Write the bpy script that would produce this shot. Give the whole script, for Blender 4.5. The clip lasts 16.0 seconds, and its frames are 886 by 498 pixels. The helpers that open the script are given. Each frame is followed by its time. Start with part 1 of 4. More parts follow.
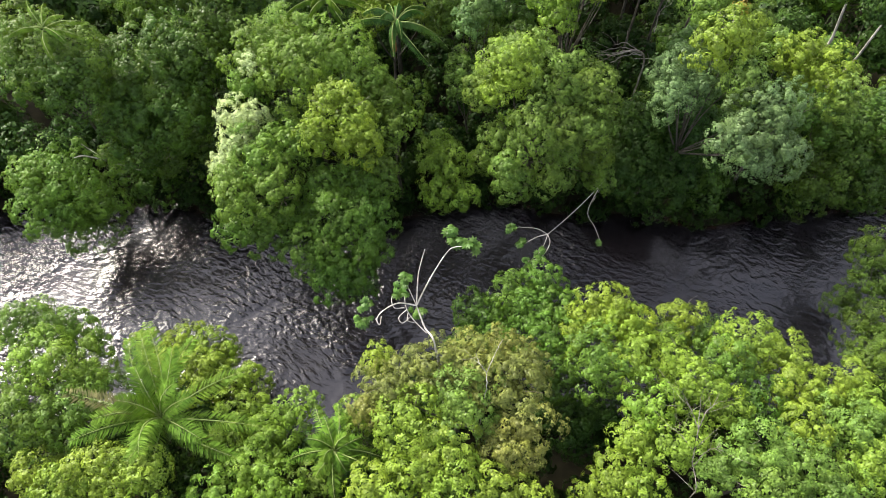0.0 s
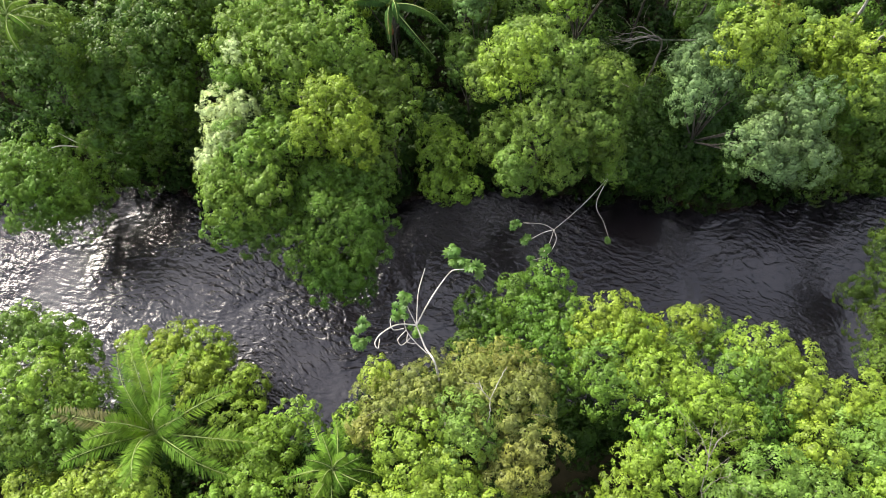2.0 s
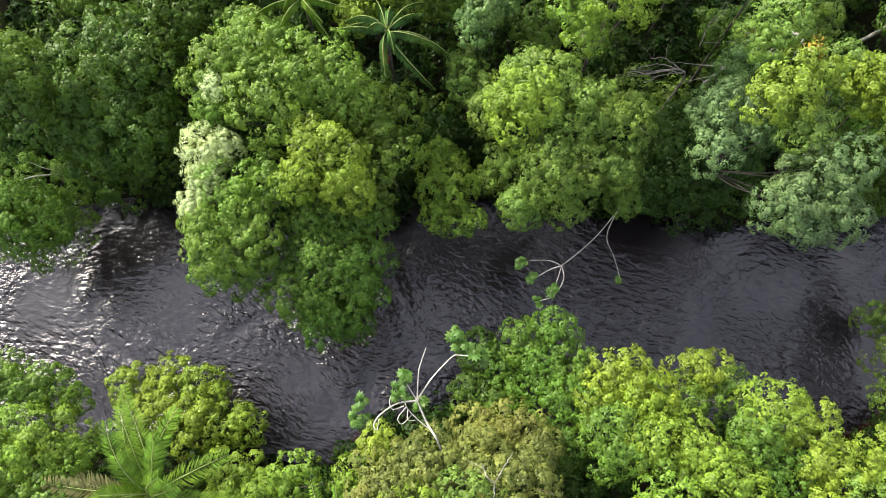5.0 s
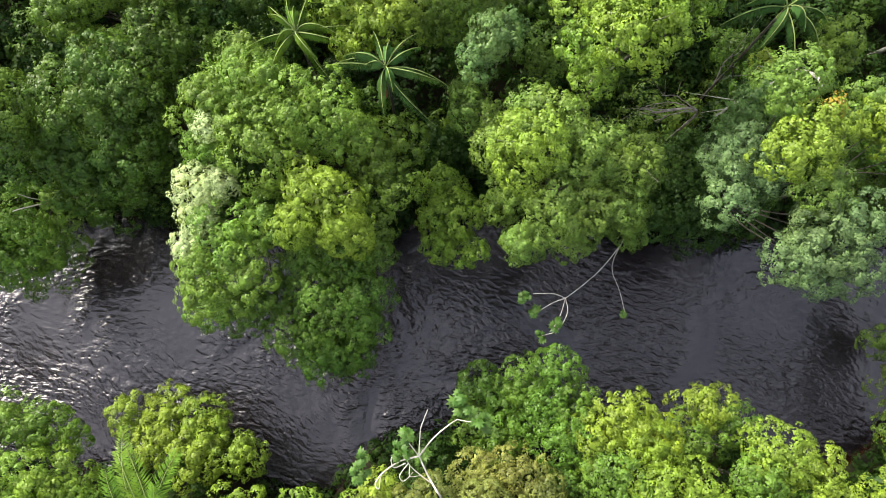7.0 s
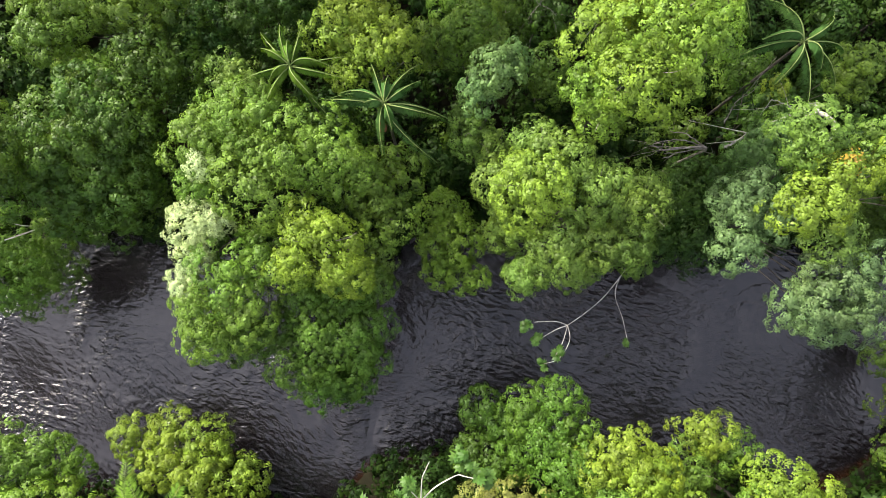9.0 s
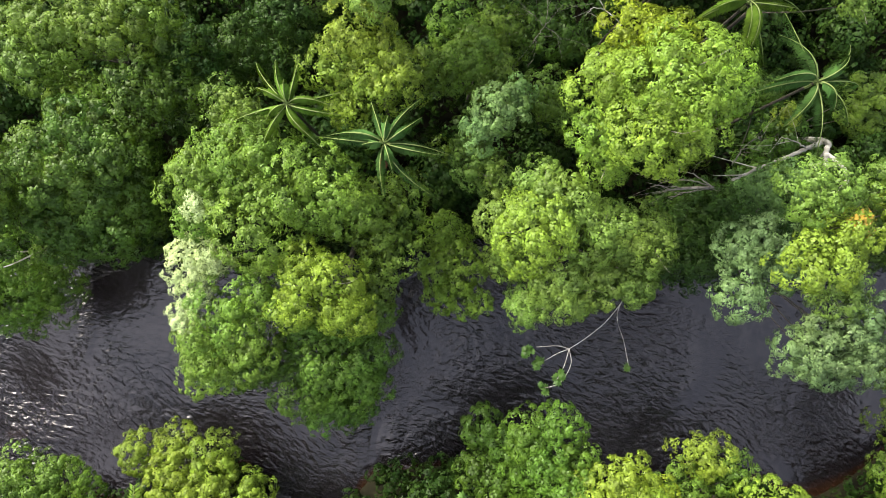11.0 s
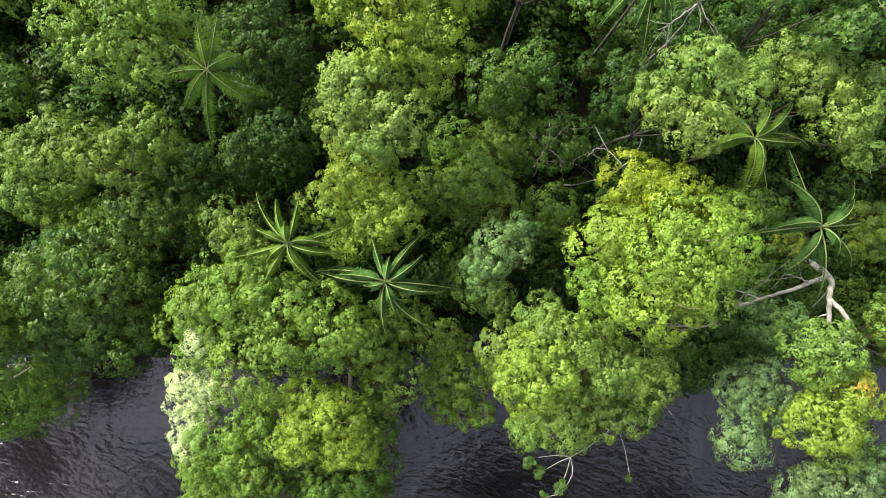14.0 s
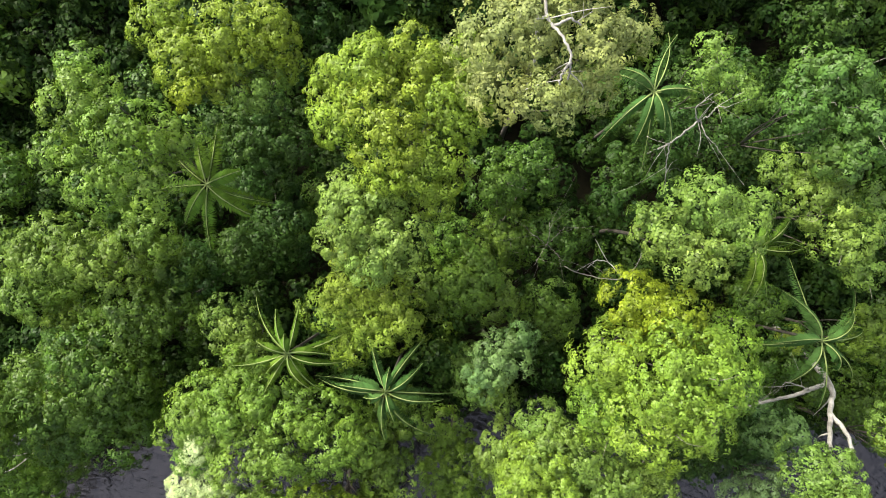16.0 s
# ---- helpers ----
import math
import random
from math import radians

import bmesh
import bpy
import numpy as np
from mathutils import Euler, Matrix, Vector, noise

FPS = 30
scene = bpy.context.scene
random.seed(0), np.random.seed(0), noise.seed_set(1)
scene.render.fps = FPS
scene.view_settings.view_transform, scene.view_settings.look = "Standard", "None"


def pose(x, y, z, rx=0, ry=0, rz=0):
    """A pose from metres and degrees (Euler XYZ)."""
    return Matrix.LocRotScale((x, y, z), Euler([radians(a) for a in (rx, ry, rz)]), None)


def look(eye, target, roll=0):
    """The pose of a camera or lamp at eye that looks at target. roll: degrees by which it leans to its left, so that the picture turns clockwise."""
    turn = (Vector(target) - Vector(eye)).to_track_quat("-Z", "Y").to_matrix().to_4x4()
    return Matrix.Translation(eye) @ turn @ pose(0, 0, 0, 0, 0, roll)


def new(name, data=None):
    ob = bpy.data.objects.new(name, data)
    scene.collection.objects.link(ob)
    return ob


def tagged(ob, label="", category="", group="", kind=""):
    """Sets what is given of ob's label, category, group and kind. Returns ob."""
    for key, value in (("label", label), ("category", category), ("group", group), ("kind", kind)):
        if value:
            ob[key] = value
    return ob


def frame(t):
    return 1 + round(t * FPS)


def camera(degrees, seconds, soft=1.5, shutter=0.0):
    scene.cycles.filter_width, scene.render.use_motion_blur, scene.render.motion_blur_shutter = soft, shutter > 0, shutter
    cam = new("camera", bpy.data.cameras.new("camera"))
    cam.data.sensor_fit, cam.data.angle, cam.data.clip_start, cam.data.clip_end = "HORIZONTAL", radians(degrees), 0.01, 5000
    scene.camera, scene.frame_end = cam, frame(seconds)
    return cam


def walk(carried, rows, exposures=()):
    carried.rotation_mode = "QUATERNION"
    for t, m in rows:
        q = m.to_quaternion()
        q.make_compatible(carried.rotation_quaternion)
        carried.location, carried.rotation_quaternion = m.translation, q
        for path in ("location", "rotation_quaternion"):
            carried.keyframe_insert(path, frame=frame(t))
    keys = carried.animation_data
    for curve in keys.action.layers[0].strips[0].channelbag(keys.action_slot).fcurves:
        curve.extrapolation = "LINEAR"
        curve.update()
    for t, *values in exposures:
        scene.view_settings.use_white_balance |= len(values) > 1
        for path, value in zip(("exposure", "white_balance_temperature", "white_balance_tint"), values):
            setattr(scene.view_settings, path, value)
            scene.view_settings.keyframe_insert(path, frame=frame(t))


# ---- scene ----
cam = camera(65.1, 16.0, soft=0.95)
METRES, EYE, TILT, LEAN, TURN = 45.0, 55.0, -62.4, 0.0, 0.0
ROWS = [
    (0.0, 0, 0, 0, 0, 0, -0),
    (0.5, -0.0013, 0.015, 0.0285, -0.05, -1.58, 0.03),
    (1.0, -0.0011, 0.0299, 0.0572, -0.03, -3.15, 0.06),
    (1.5, -0.0014, 0.0449, 0.0864, -0.02, -4.72, 0.09),
    (2.0, -0.001, 0.0597, 0.1157, 0.01, -6.26, 0.13),
    (2.5, -0.0015, 0.0749, 0.1444, -0.03, -7.67, 0.15),
    (3.0, -0.0016, 0.0901, 0.1741, -0.01, -9.03, 0.18),
    (3.5, -0.0019, 0.1055, 0.2041, -0.01, -10.3, 0.21),
    (4.0, -0.0021, 0.1208, 0.2342, -0.01, -11.39, 0.23),
    (4.5, -0.0017, 0.1362, 0.2648, 0.01, -12.45, 0.27),
    (5.0, -0.0026, 0.1514, 0.295, -0.03, -13.44, 0.29),
    (7.5, -0.0042, 0.2229, 0.4355, -0.1, -18.77, 0.46),
    (8.0, -0.0042, 0.237, 0.4617, -0.1, -19.87, 0.5),
    (8.5, -0.0047, 0.2508, 0.4874, -0.13, -20.92, 0.52),
    (9.0, -0.0046, 0.2651, 0.5137, -0.14, -22.04, 0.55),
    (10.0, -0.0047, 0.2932, 0.5659, -0.14, -24.3, 0.61),
    (11.0, -0.0048, 0.3213, 0.618, -0.14, -26.68, 0.67),
    (11.5, -0.0048, 0.3353, 0.6441, -0.14, -27.76, 0.7),
    (12.0, -0.0047, 0.3492, 0.6697, -0.13, -27.93, 0.71),
    (12.5, -0.0055, 0.363, 0.696, -0.17, -27.84, 0.69),
    (13.0, -0.0052, 0.3773, 0.7226, -0.17, -27.8, 0.72),
    (13.5, -0.0049, 0.3911, 0.7485, -0.16, -27.71, 0.74),
    (14.0, -0.0046, 0.4051, 0.7748, -0.18, -27.66, 0.74),
    (14.5, -0.0037, 0.4194, 0.8019, -0.16, -27.62, 0.74),
    (15.0, -0.0031, 0.4339, 0.8293, -0.16, -27.58, 0.76),
    (15.5, -0.0024, 0.4485, 0.857, -0.13, -27.49, 0.77),
    (16.0, -0.0022, 0.4638, 0.8858, -0.15, -27.44, 0.79),
]
walk(cam, [(t, pose(0, 0, EYE, TILT, LEAN, TURN) @ pose(METRES * x, METRES * y, METRES * z, 90 + pitch, roll, yaw)) for t, x, y, z, yaw, pitch, roll in ROWS], exposures=[(0.0, 1.31), (9.0, 1.34), (16.0, 1.22)])

# ---- light: a bright, thinly clouded sky, the veiled sun ahead and to the left ----
SUN_ELEVATION, SUN_AZIMUTH = 35.5, -48.0  # degrees; azimuth from +y, minus towards -x
world = bpy.data.worlds.new("world")
scene.world = world
world.use_nodes = True
wt = world.node_tree
wt.nodes.clear()


def node(tree_, kind, **values):
    made = tree_.nodes.new(kind)
    for key, value in values.items():
        made.inputs[key].default_value = value
    return made


w_out = wt.nodes.new("ShaderNodeOutputWorld")
w_bg = node(wt, "ShaderNodeBackground", Strength=0.13)
w_sky = wt.nodes.new("ShaderNodeTexSky")
w_sky.sky_type = "NISHITA"
w_sky.sun_disc = False
w_sky.sun_elevation = radians(SUN_ELEVATION)
w_sky.sun_rotation = radians(SUN_AZIMUTH)
w_sky.air_density, w_sky.dust_density = 1.2, 4.0
w_tc = wt.nodes.new("ShaderNodeTexCoord")
w_cloud = node(wt, "ShaderNodeTexNoise", Scale=4.2, Detail=4.0, Roughness=0.5)
w_ramp = wt.nodes.new("ShaderNodeValToRGB")
w_ramp.color_ramp.elements[0].position, w_ramp.color_ramp.elements[1].position = 0.39, 0.60
w_ramp.color_ramp.elements[0].color, w_ramp.color_ramp.elements[1].color = (0.02, 0.02, 0.02, 1), (1, 1, 1, 1)
w_mix = wt.nodes.new("ShaderNodeMix")
w_mix.data_type = "RGBA"
w_mix.inputs[7].default_value = (6.6, 6.4, 7.3, 1)
wt.links.new(w_tc.outputs["Generated"], w_cloud.inputs["Vector"])
wt.links.new(w_cloud.outputs["Fac"], w_ramp.inputs["Fac"])
wt.links.new(w_ramp.outputs["Color"], w_mix.inputs[0])
wt.links.new(w_sky.outputs["Color"], w_mix.inputs[6])
# the glow of thin cloud round the veiled sun
w_dot = wt.nodes.new("ShaderNodeVectorMath")
w_dot.operation = "DOT_PRODUCT"
w_dot.inputs[1].default_value = (math.sin(radians(SUN_AZIMUTH)) * math.cos(radians(SUN_ELEVATION)), math.cos(radians(SUN_AZIMUTH)) * math.cos(radians(SUN_ELEVATION)), math.sin(radians(SUN_ELEVATION)))
w_near = wt.nodes.new("ShaderNodeMath")
w_near.operation = "MAXIMUM"
w_near.inputs[1].default_value = 0.0
w_pow = wt.nodes.new("ShaderNodeMath")
w_pow.operation = "POWER"
w_pow.inputs[1].default_value = 10.0
w_glow = wt.nodes.new("ShaderNodeMix")
w_glow.data_type, w_glow.blend_type = "RGBA", "ADD"
w_glow.inputs[7].default_value = (11.0, 10.7, 11.6, 1)
wt.links.new(w_tc.outputs["Generated"], w_dot.inputs[0])
wt.links.new(w_dot.outputs["Value"], w_near.inputs[0])
wt.links.new(w_near.outputs[0], w_pow.inputs[0])
w_wide = wt.nodes.new("ShaderNodeMath")
w_wide.operation = "POWER"
w_wide.inputs[1].default_value = 3.0
w_both = wt.nodes.new("ShaderNodeMath")
w_both.operation = "MULTIPLY_ADD"
w_both.inputs[1].default_value = 0.06
wt.links.new(w_near.outputs[0], w_wide.inputs[0])
wt.links.new(w_wide.outputs[0], w_both.inputs[0])
wt.links.new(w_pow.outputs[0], w_both.inputs[2])
wt.links.new(w_both.outputs[0], w_glow.inputs[0])
w_glow.clamp_factor = False
wt.links.new(w_mix.outputs[2], w_glow.inputs[6])
wt.links.new(w_glow.outputs[2], w_bg.inputs["Color"])
wt.links.new(w_bg.outputs[0], w_out.inputs["Surface"])

sun_data = bpy.data.lights.new("sun", "SUN")
sun_data.energy, sun_data.angle, sun_data.color = 5.1, radians(31), (1.0, 0.93, 0.80)
sun = new("sun", sun_data)
sa, se = radians(SUN_AZIMUTH), radians(SUN_ELEVATION)
sun.matrix_world = look((0, 0, 120), (-100 * math.sin(sa) * math.cos(se), -100 * math.cos(sa) * math.cos(se), 120 - 100 * math.sin(se)))


# ---- materials ----
def material(name):
    m = bpy.data.materials.new(name)
    m.use_nodes = True
    m.node_tree.nodes.clear()
    return m, m.node_tree, m.node_tree.nodes.new("ShaderNodeOutputMaterial")


def leaf_material(name, colour, spread=0.22, yellow=0.25, gloss=0.19, lucent=0.20, rough=0.42):
    """Leaves: colour varies from leaf to leaf, from spray to spray and over the crown."""
    m, t, out = material(name)
    L = t.links.new
    geo = t.nodes.new("ShaderNodeNewGeometry")
    info = t.nodes.new("ShaderNodeObjectInfo")
    big = node(t, "ShaderNodeTexNoise", Scale=0.55, Detail=3.0)
    L(geo.outputs["Position"], big.inputs["Vector"])
    young = t.nodes.new("ShaderNodeMix")
    young.data_type = "RGBA"
    r, g, b = colour[0] * 0.965, colour[1], colour[2] * 1.15
    young.inputs[6].default_value = (r, g, b, 1)
    young.inputs[7].default_value = (r * 1.38 + 0.012, g * 1.3 + 0.012, b * 1.05, 1)
    ramp = t.nodes.new("ShaderNodeMapRange")
    ramp.inputs[1].default_value, ramp.inputs[2].default_value = 0.42, 0.72
    ramp.inputs[3].default_value, ramp.inputs[4].default_value = 0.0, yellow * 2.4
    L(big.outputs["Fac"], ramp.inputs[0])
    mul = t.nodes.new("ShaderNodeMath")
    mul.operation = "MULTIPLY_ADD"
    L(geo.outputs["Random Per Island"], mul.inputs[0])
    mul.inputs[1].default_value = yellow
    L(ramp.outputs[0], mul.inputs[2])
    L(mul.outputs[0], young.inputs[0])
    tone = node(t, "ShaderNodeHueSaturation", Saturation=1.0)
    val = t.nodes.new("ShaderNodeMapRange")
    val.inputs[3].default_value, val.inputs[4].default_value = 1.0 - spread, 1.0 + spread
    wn = t.nodes.new("ShaderNodeTexWhiteNoise")
    wn.noise_dimensions = "1D"
    L(geo.outputs["Random Per Island"], wn.inputs["W"])
    L(wn.outputs["Value"], val.inputs[0])
    spray = node(t, "ShaderNodeTexNoise", Scale=1.5, Detail=1.5)
    L(geo.outputs["Position"], spray.inputs["Vector"])
    age = t.nodes.new("ShaderNodeMapRange")
    age.inputs[1].default_value, age.inputs[2].default_value = 0.33, 0.67
    age.inputs[3].default_value, age.inputs[4].default_value = 0.70, 1.24
    L(spray.outputs["Fac"], age.inputs[0])
    tones = t.nodes.new("ShaderNodeMath")
    tones.operation = "MULTIPLY"
    L(val.outputs[0], tones.inputs[0])
    L(age.outputs[0], tones.inputs[1])
    L(tones.outputs[0], tone.inputs["Value"])
    hue = t.nodes.new("ShaderNodeMapRange")
    hue.inputs[3].default_value, hue.inputs[4].default_value = 0.488, 0.505
    L(info.outputs["Random"], hue.inputs[0])
    L(hue.outputs[0], tone.inputs["Hue"])
    L(young.outputs[2], tone.inputs["Color"])
    face = node(t, "ShaderNodeBsdfPrincipled", Roughness=rough)
    face.inputs["Specular IOR Level"].default_value = gloss
    L(tone.outputs[0], face.inputs["Base Color"])
    lit = t.nodes.new("ShaderNodeBsdfTranslucent")
    warm = t.nodes.new("ShaderNodeMix")
    warm.data_type, warm.blend_type = "RGBA", "MULTIPLY"
    warm.inputs[0].default_value = 1.0
    warm.inputs[7].default_value = (1.25, 1.2, 0.55, 1)
    L(tone.outputs[0], warm.inputs[6])
    L(warm.outputs[2], lit.inputs["Color"])
    mix = node(t, "ShaderNodeMixShader", Fac=lucent)
    L(face.outputs[0], mix.inputs[1])
    L(lit.outputs[0], mix.inputs[2])
    L(mix.outputs[0], out.inputs["Surface"])
    return m


def bark_material(name, dark, light, scale=3.0, gloss=0.3):
    m, t, out = material(name)
    L = t.links.new
    geo = t.nodes.new("ShaderNodeNewGeometry")
    n1 = node(t, "ShaderNodeTexNoise", Scale=scale, Detail=6.0, Roughness=0.65)
    n2 = node(t, "ShaderNodeTexNoise", Scale=scale * 6, Detail=3.0)
    L(geo.outputs["Position"], n1.inputs["Vector"])
    L(geo.outputs["Position"], n2.inputs["Vector"])
    ramp = t.nodes.new("ShaderNodeValToRGB")
    ramp.color_ramp.elements[0].position, ramp.color_ramp.elements[1].position = 0.35, 0.65
    ramp.color_ramp.elements[0].color, ramp.color_ramp.elements[1].color = (*dark, 1), (*light, 1)
    L(n1.outputs["Fac"], ramp.inputs["Fac"])
    bump = node(t, "ShaderNodeBump", Strength=0.5, Distance=0.03)
    L(n2.outputs["Fac"], bump.inputs["Height"])
    face = node(t, "ShaderNodeBsdfPrincipled", Roughness=0.85)
    face.inputs["Specular IOR Level"].default_value = gloss
    L(ramp.outputs[0], face.inputs["Base Color"])
    L(bump.outputs[0], face.inputs["Normal"])
    L(face.outputs[0], out.inputs["Surface"])
    return m


def water_material():
    """Black, tea-stained river water: brown body, thin ripples in running patches between smoother slicks."""
    m, t, out = material("river_water")
    L = t.links.new
    geo = t.nodes.new("ShaderNodeNewGeometry")
    eddy = node(t, "ShaderNodeTexNoise", Scale=0.13, Detail=1.0)
    L(geo.outputs["Position"], eddy.inputs["Vector"])
    drift = t.nodes.new("ShaderNodeVectorMath")
    drift.operation = "MULTIPLY_ADD"
    drift.inputs[1].default_value = (2.5, 2.5, 0.0)
    L(eddy.outputs["Color"], drift.inputs[0])
    L(geo.outputs["Position"], drift.inputs[2])
    turn = t.nodes.new("ShaderNodeMapping")
    turn.inputs["Rotation"].default_value = (0, 0, radians(24))
    spin = t.nodes.new("ShaderNodeMapping")
    spin.inputs["Scale"].default_value = (0.85, 1.5, 1.0)
    L(drift.outputs[0], turn.inputs["Vector"])
    L(turn.outputs[0], spin.inputs["Vector"])
    swell = node(t, "ShaderNodeTexNoise", Scale=1.5, Detail=1.6, Roughness=0.5, Distortion=0.4)
    rip = node(t, "ShaderNodeTexNoise", Scale=3.2, Detail=3.0, Roughness=0.55, Distortion=0.1)
    patch = node(t, "ShaderNodeTexNoise", Scale=0.12, Detail=2.5, Distortion=0.8)
    L(spin.outputs[0], swell.inputs["Vector"])
    L(spin.outputs[0], rip.inputs["Vector"])
    L(geo.outputs["Position"], patch.inputs["Vector"])
    run = t.nodes.new("ShaderNodeMapRange")
    run.inputs[1].default_value, run.inputs[2].default_value = 0.36, 0.62
    run.inputs[3].default_value, run.inputs[4].default_value = 0.2, 1.35
    L(patch.outputs["Fac"], run.inputs[0])
    both = t.nodes.new("ShaderNodeMath")
    both.operation = "MULTIPLY_ADD"
    L(rip.outputs["Fac"], both.inputs[0])
    both.inputs[1].default_value = 0.28
    L(swell.outputs["Fac"], both.inputs[2])
    high = t.nodes.new("ShaderNodeMath")
    high.operation = "MULTIPLY"
    L(both.outputs[0], high.inputs[0])
    L(run.outputs[0], high.inputs[1])
    bump = node(t, "ShaderNodeBump", Strength=1.0, Distance=0.185)
    L(high.outputs[0], bump.inputs["Height"])
    depth = t.nodes.new("ShaderNodeAttribute")
    depth.attribute_name = "depth"
    silt = node(t, "ShaderNodeTexNoise", Scale=0.5, Detail=4.0)
    L(geo.outputs["Position"], silt.inputs["Vector"])
    deep = t.nodes.new("ShaderNodeMath")
    deep.operation = "MULTIPLY_ADD"
    L(silt.outputs["Fac"], deep.inputs[0])
    deep.inputs[1].default_value = 0.5
    L(depth.outputs["Fac"], deep.inputs[2])
    tint = t.nodes.new("ShaderNodeValToRGB")
    tint.color_ramp.elements[0].position, tint.color_ramp.elements[1].position = 0.3, 0.95
    tint.color_ramp.elements[0].color, tint.color_ramp.elements[1].color = (0.022, 0.0095, 0.0045, 1), (0.0075, 0.0062, 0.0072, 1)
    L(deep.outputs[0], tint.inputs["Fac"])
    face = node(t, "ShaderNodeBsdfPrincipled", Roughness=0.17, IOR=1.56)
    L(tint.outputs[0], face.inputs["Base Color"])
    L(bump.outputs[0], face.inputs["Normal"])
    L(face.outputs[0], out.inputs["Surface"])
    return m


LEAF = {
    "yellow": leaf_material("leaf_yellow_green", (0.122, 0.186, 0.016)),
    "lime": leaf_material("leaf_lime", (0.124, 0.193, 0.019)),
    "bright": leaf_material("leaf_bright_green", (0.107, 0.188, 0.019)),
    "green": leaf_material("leaf_green", (0.074, 0.134, 0.016)),
    "rich": leaf_material("leaf_rich_green", (0.060, 0.128, 0.013), yellow=0.14),
    "deep": leaf_material("leaf_deep_green", (0.043, 0.092, 0.010), gloss=0.2),
    "moss": leaf_material("leaf_moss_green", (0.083, 0.157, 0.018)),
    "olive": leaf_material("leaf_olive", (0.092, 0.160, 0.024)),
    "blue": leaf_material("leaf_blue_green", (0.078, 0.145, 0.036), yellow=0.12),
    "ash": leaf_material("leaf_ash_green", (0.152, 0.188, 0.050)),
    "rust": leaf_material("leaf_rust", (0.20, 0.135, 0.018)),
    "pale": leaf_material("leaf_pale_green", (0.106, 0.176, 0.027), yellow=0.2),
    "grey": leaf_material("leaf_grey_green", (0.087, 0.146, 0.046), yellow=0.15),
    "brown": leaf_material("leaf_brown_green", (0.116, 0.136, 0.029), yellow=0.3),
    "cream": leaf_material("blossom_cream", (0.35, 0.43, 0.17), yellow=0.1, lucent=0.2),
    "gold": leaf_material("leaf_gold", (0.124, 0.184, 0.012), yellow=0.4),
    "cecropia": leaf_material("leaf_cecropia", (0.048, 0.104, 0.016), yellow=0.15),
    # darker copy of the green leaf: shade between crowns painted into the colour
    "under": leaf_material("leaf_gap_shade", (0.023, 0.056, 0.009), gloss=0.12),
    "palm_dry": leaf_material("leaf_palm_dry", (0.115, 0.115, 0.042), spread=0.2, gloss=0.08, rough=0.7),
    # leaf green darkened to near black: the gaps' shade put into the colour
    "shade": leaf_material("leaf_undergrowth_shaded", (0.011, 0.029, 0.005), gloss=0.06),
    "palm": leaf_material("leaf_palm", (0.044, 0.102, 0.022), spread=0.15, yellow=0.15, gloss=0.08, rough=0.7),
    "palm_lime": leaf_material("leaf_palm_lime", (0.070, 0.138, 0.014), spread=0.18, yellow=0.25, gloss=0.08, rough=0.7),
}
BARK = bark_material("bark_brown", (0.026, 0.022, 0.017), (0.085, 0.076, 0.062))
BARK_PALE = bark_material("bark_pale", (0.30, 0.27, 0.22), (0.62, 0.58, 0.52))
BARK_LICHEN = bark_material("bark_lichen", (0.12, 0.115, 0.095), (0.34, 0.33, 0.29), 2.2)
BARK_GREY = bark_material("bark_grey", (0.07, 0.06, 0.048), (0.24, 0.22, 0.19))
MIDRIB = bark_material("midrib_green", (0.13, 0.19, 0.05), (0.22, 0.27, 0.09), 1.5)
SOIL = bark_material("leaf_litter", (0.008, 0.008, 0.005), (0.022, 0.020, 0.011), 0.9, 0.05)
FRUIT = bark_material("palm_fruit", (0.07, 0.022, 0.010), (0.20, 0.075, 0.030), 9.0)
WATER = water_material()


# ---- shaping ----
def mesh_from(name, verts, faces, mat, smooth=False):
    """A mesh from an array of corners and an array of quads."""
    me = bpy.data.meshes.new(name)
    verts, faces = np.asarray(verts, np.float32), np.asarray(faces, np.int32)
    me.vertices.add(len(verts))
    me.vertices.foreach_set("co", verts.ravel())
    me.loops.add(faces.size)
    me.loops.foreach_set("vertex_index", faces.ravel())
    me.polygons.add(len(faces))
    me.polygons.foreach_set("loop_start", np.arange(0, faces.size, faces.shape[1], dtype=np.int32))
    if smooth:
        me.polygons.foreach_set("use_smooth", np.ones(len(faces), bool))
    me.update(calc_edges=True)
    me.materials.append(mat)
    return me


def part(name, me, parent, label=""):
    ob = new(name, me)
    ob.parent = parent
    if label:
        ob["label"] = label
    return ob


def thing(name, at, label, category, group=""):
    ob = new(name)
    ob.location = at
    ob.empty_display_size = 0.5
    return tagged(ob, label, category, group)


def unit(v):
    return v / np.maximum(np.linalg.norm(v, axis=-1, keepdims=True), 1e-9)


def bend(points, steps=6):
    """A smooth line through the points (Catmull-Rom)."""
    p = [np.asarray(q, float) for q in points]
    p = [2 * p[0] - p[1], *p, 2 * p[-1] - p[-2]]
    line = []
    for a, b, c, d in zip(p, p[1:], p[2:], p[3:]):
        for i in range(steps):
            u = i / steps
            line.append(0.5 * (2 * b + (c - a) * u + (2 * a - 5 * b + 4 * c - d) * u * u + (3 * b - a - 3 * c + d) * u ** 3))
    return np.array(line + [p[-2]])


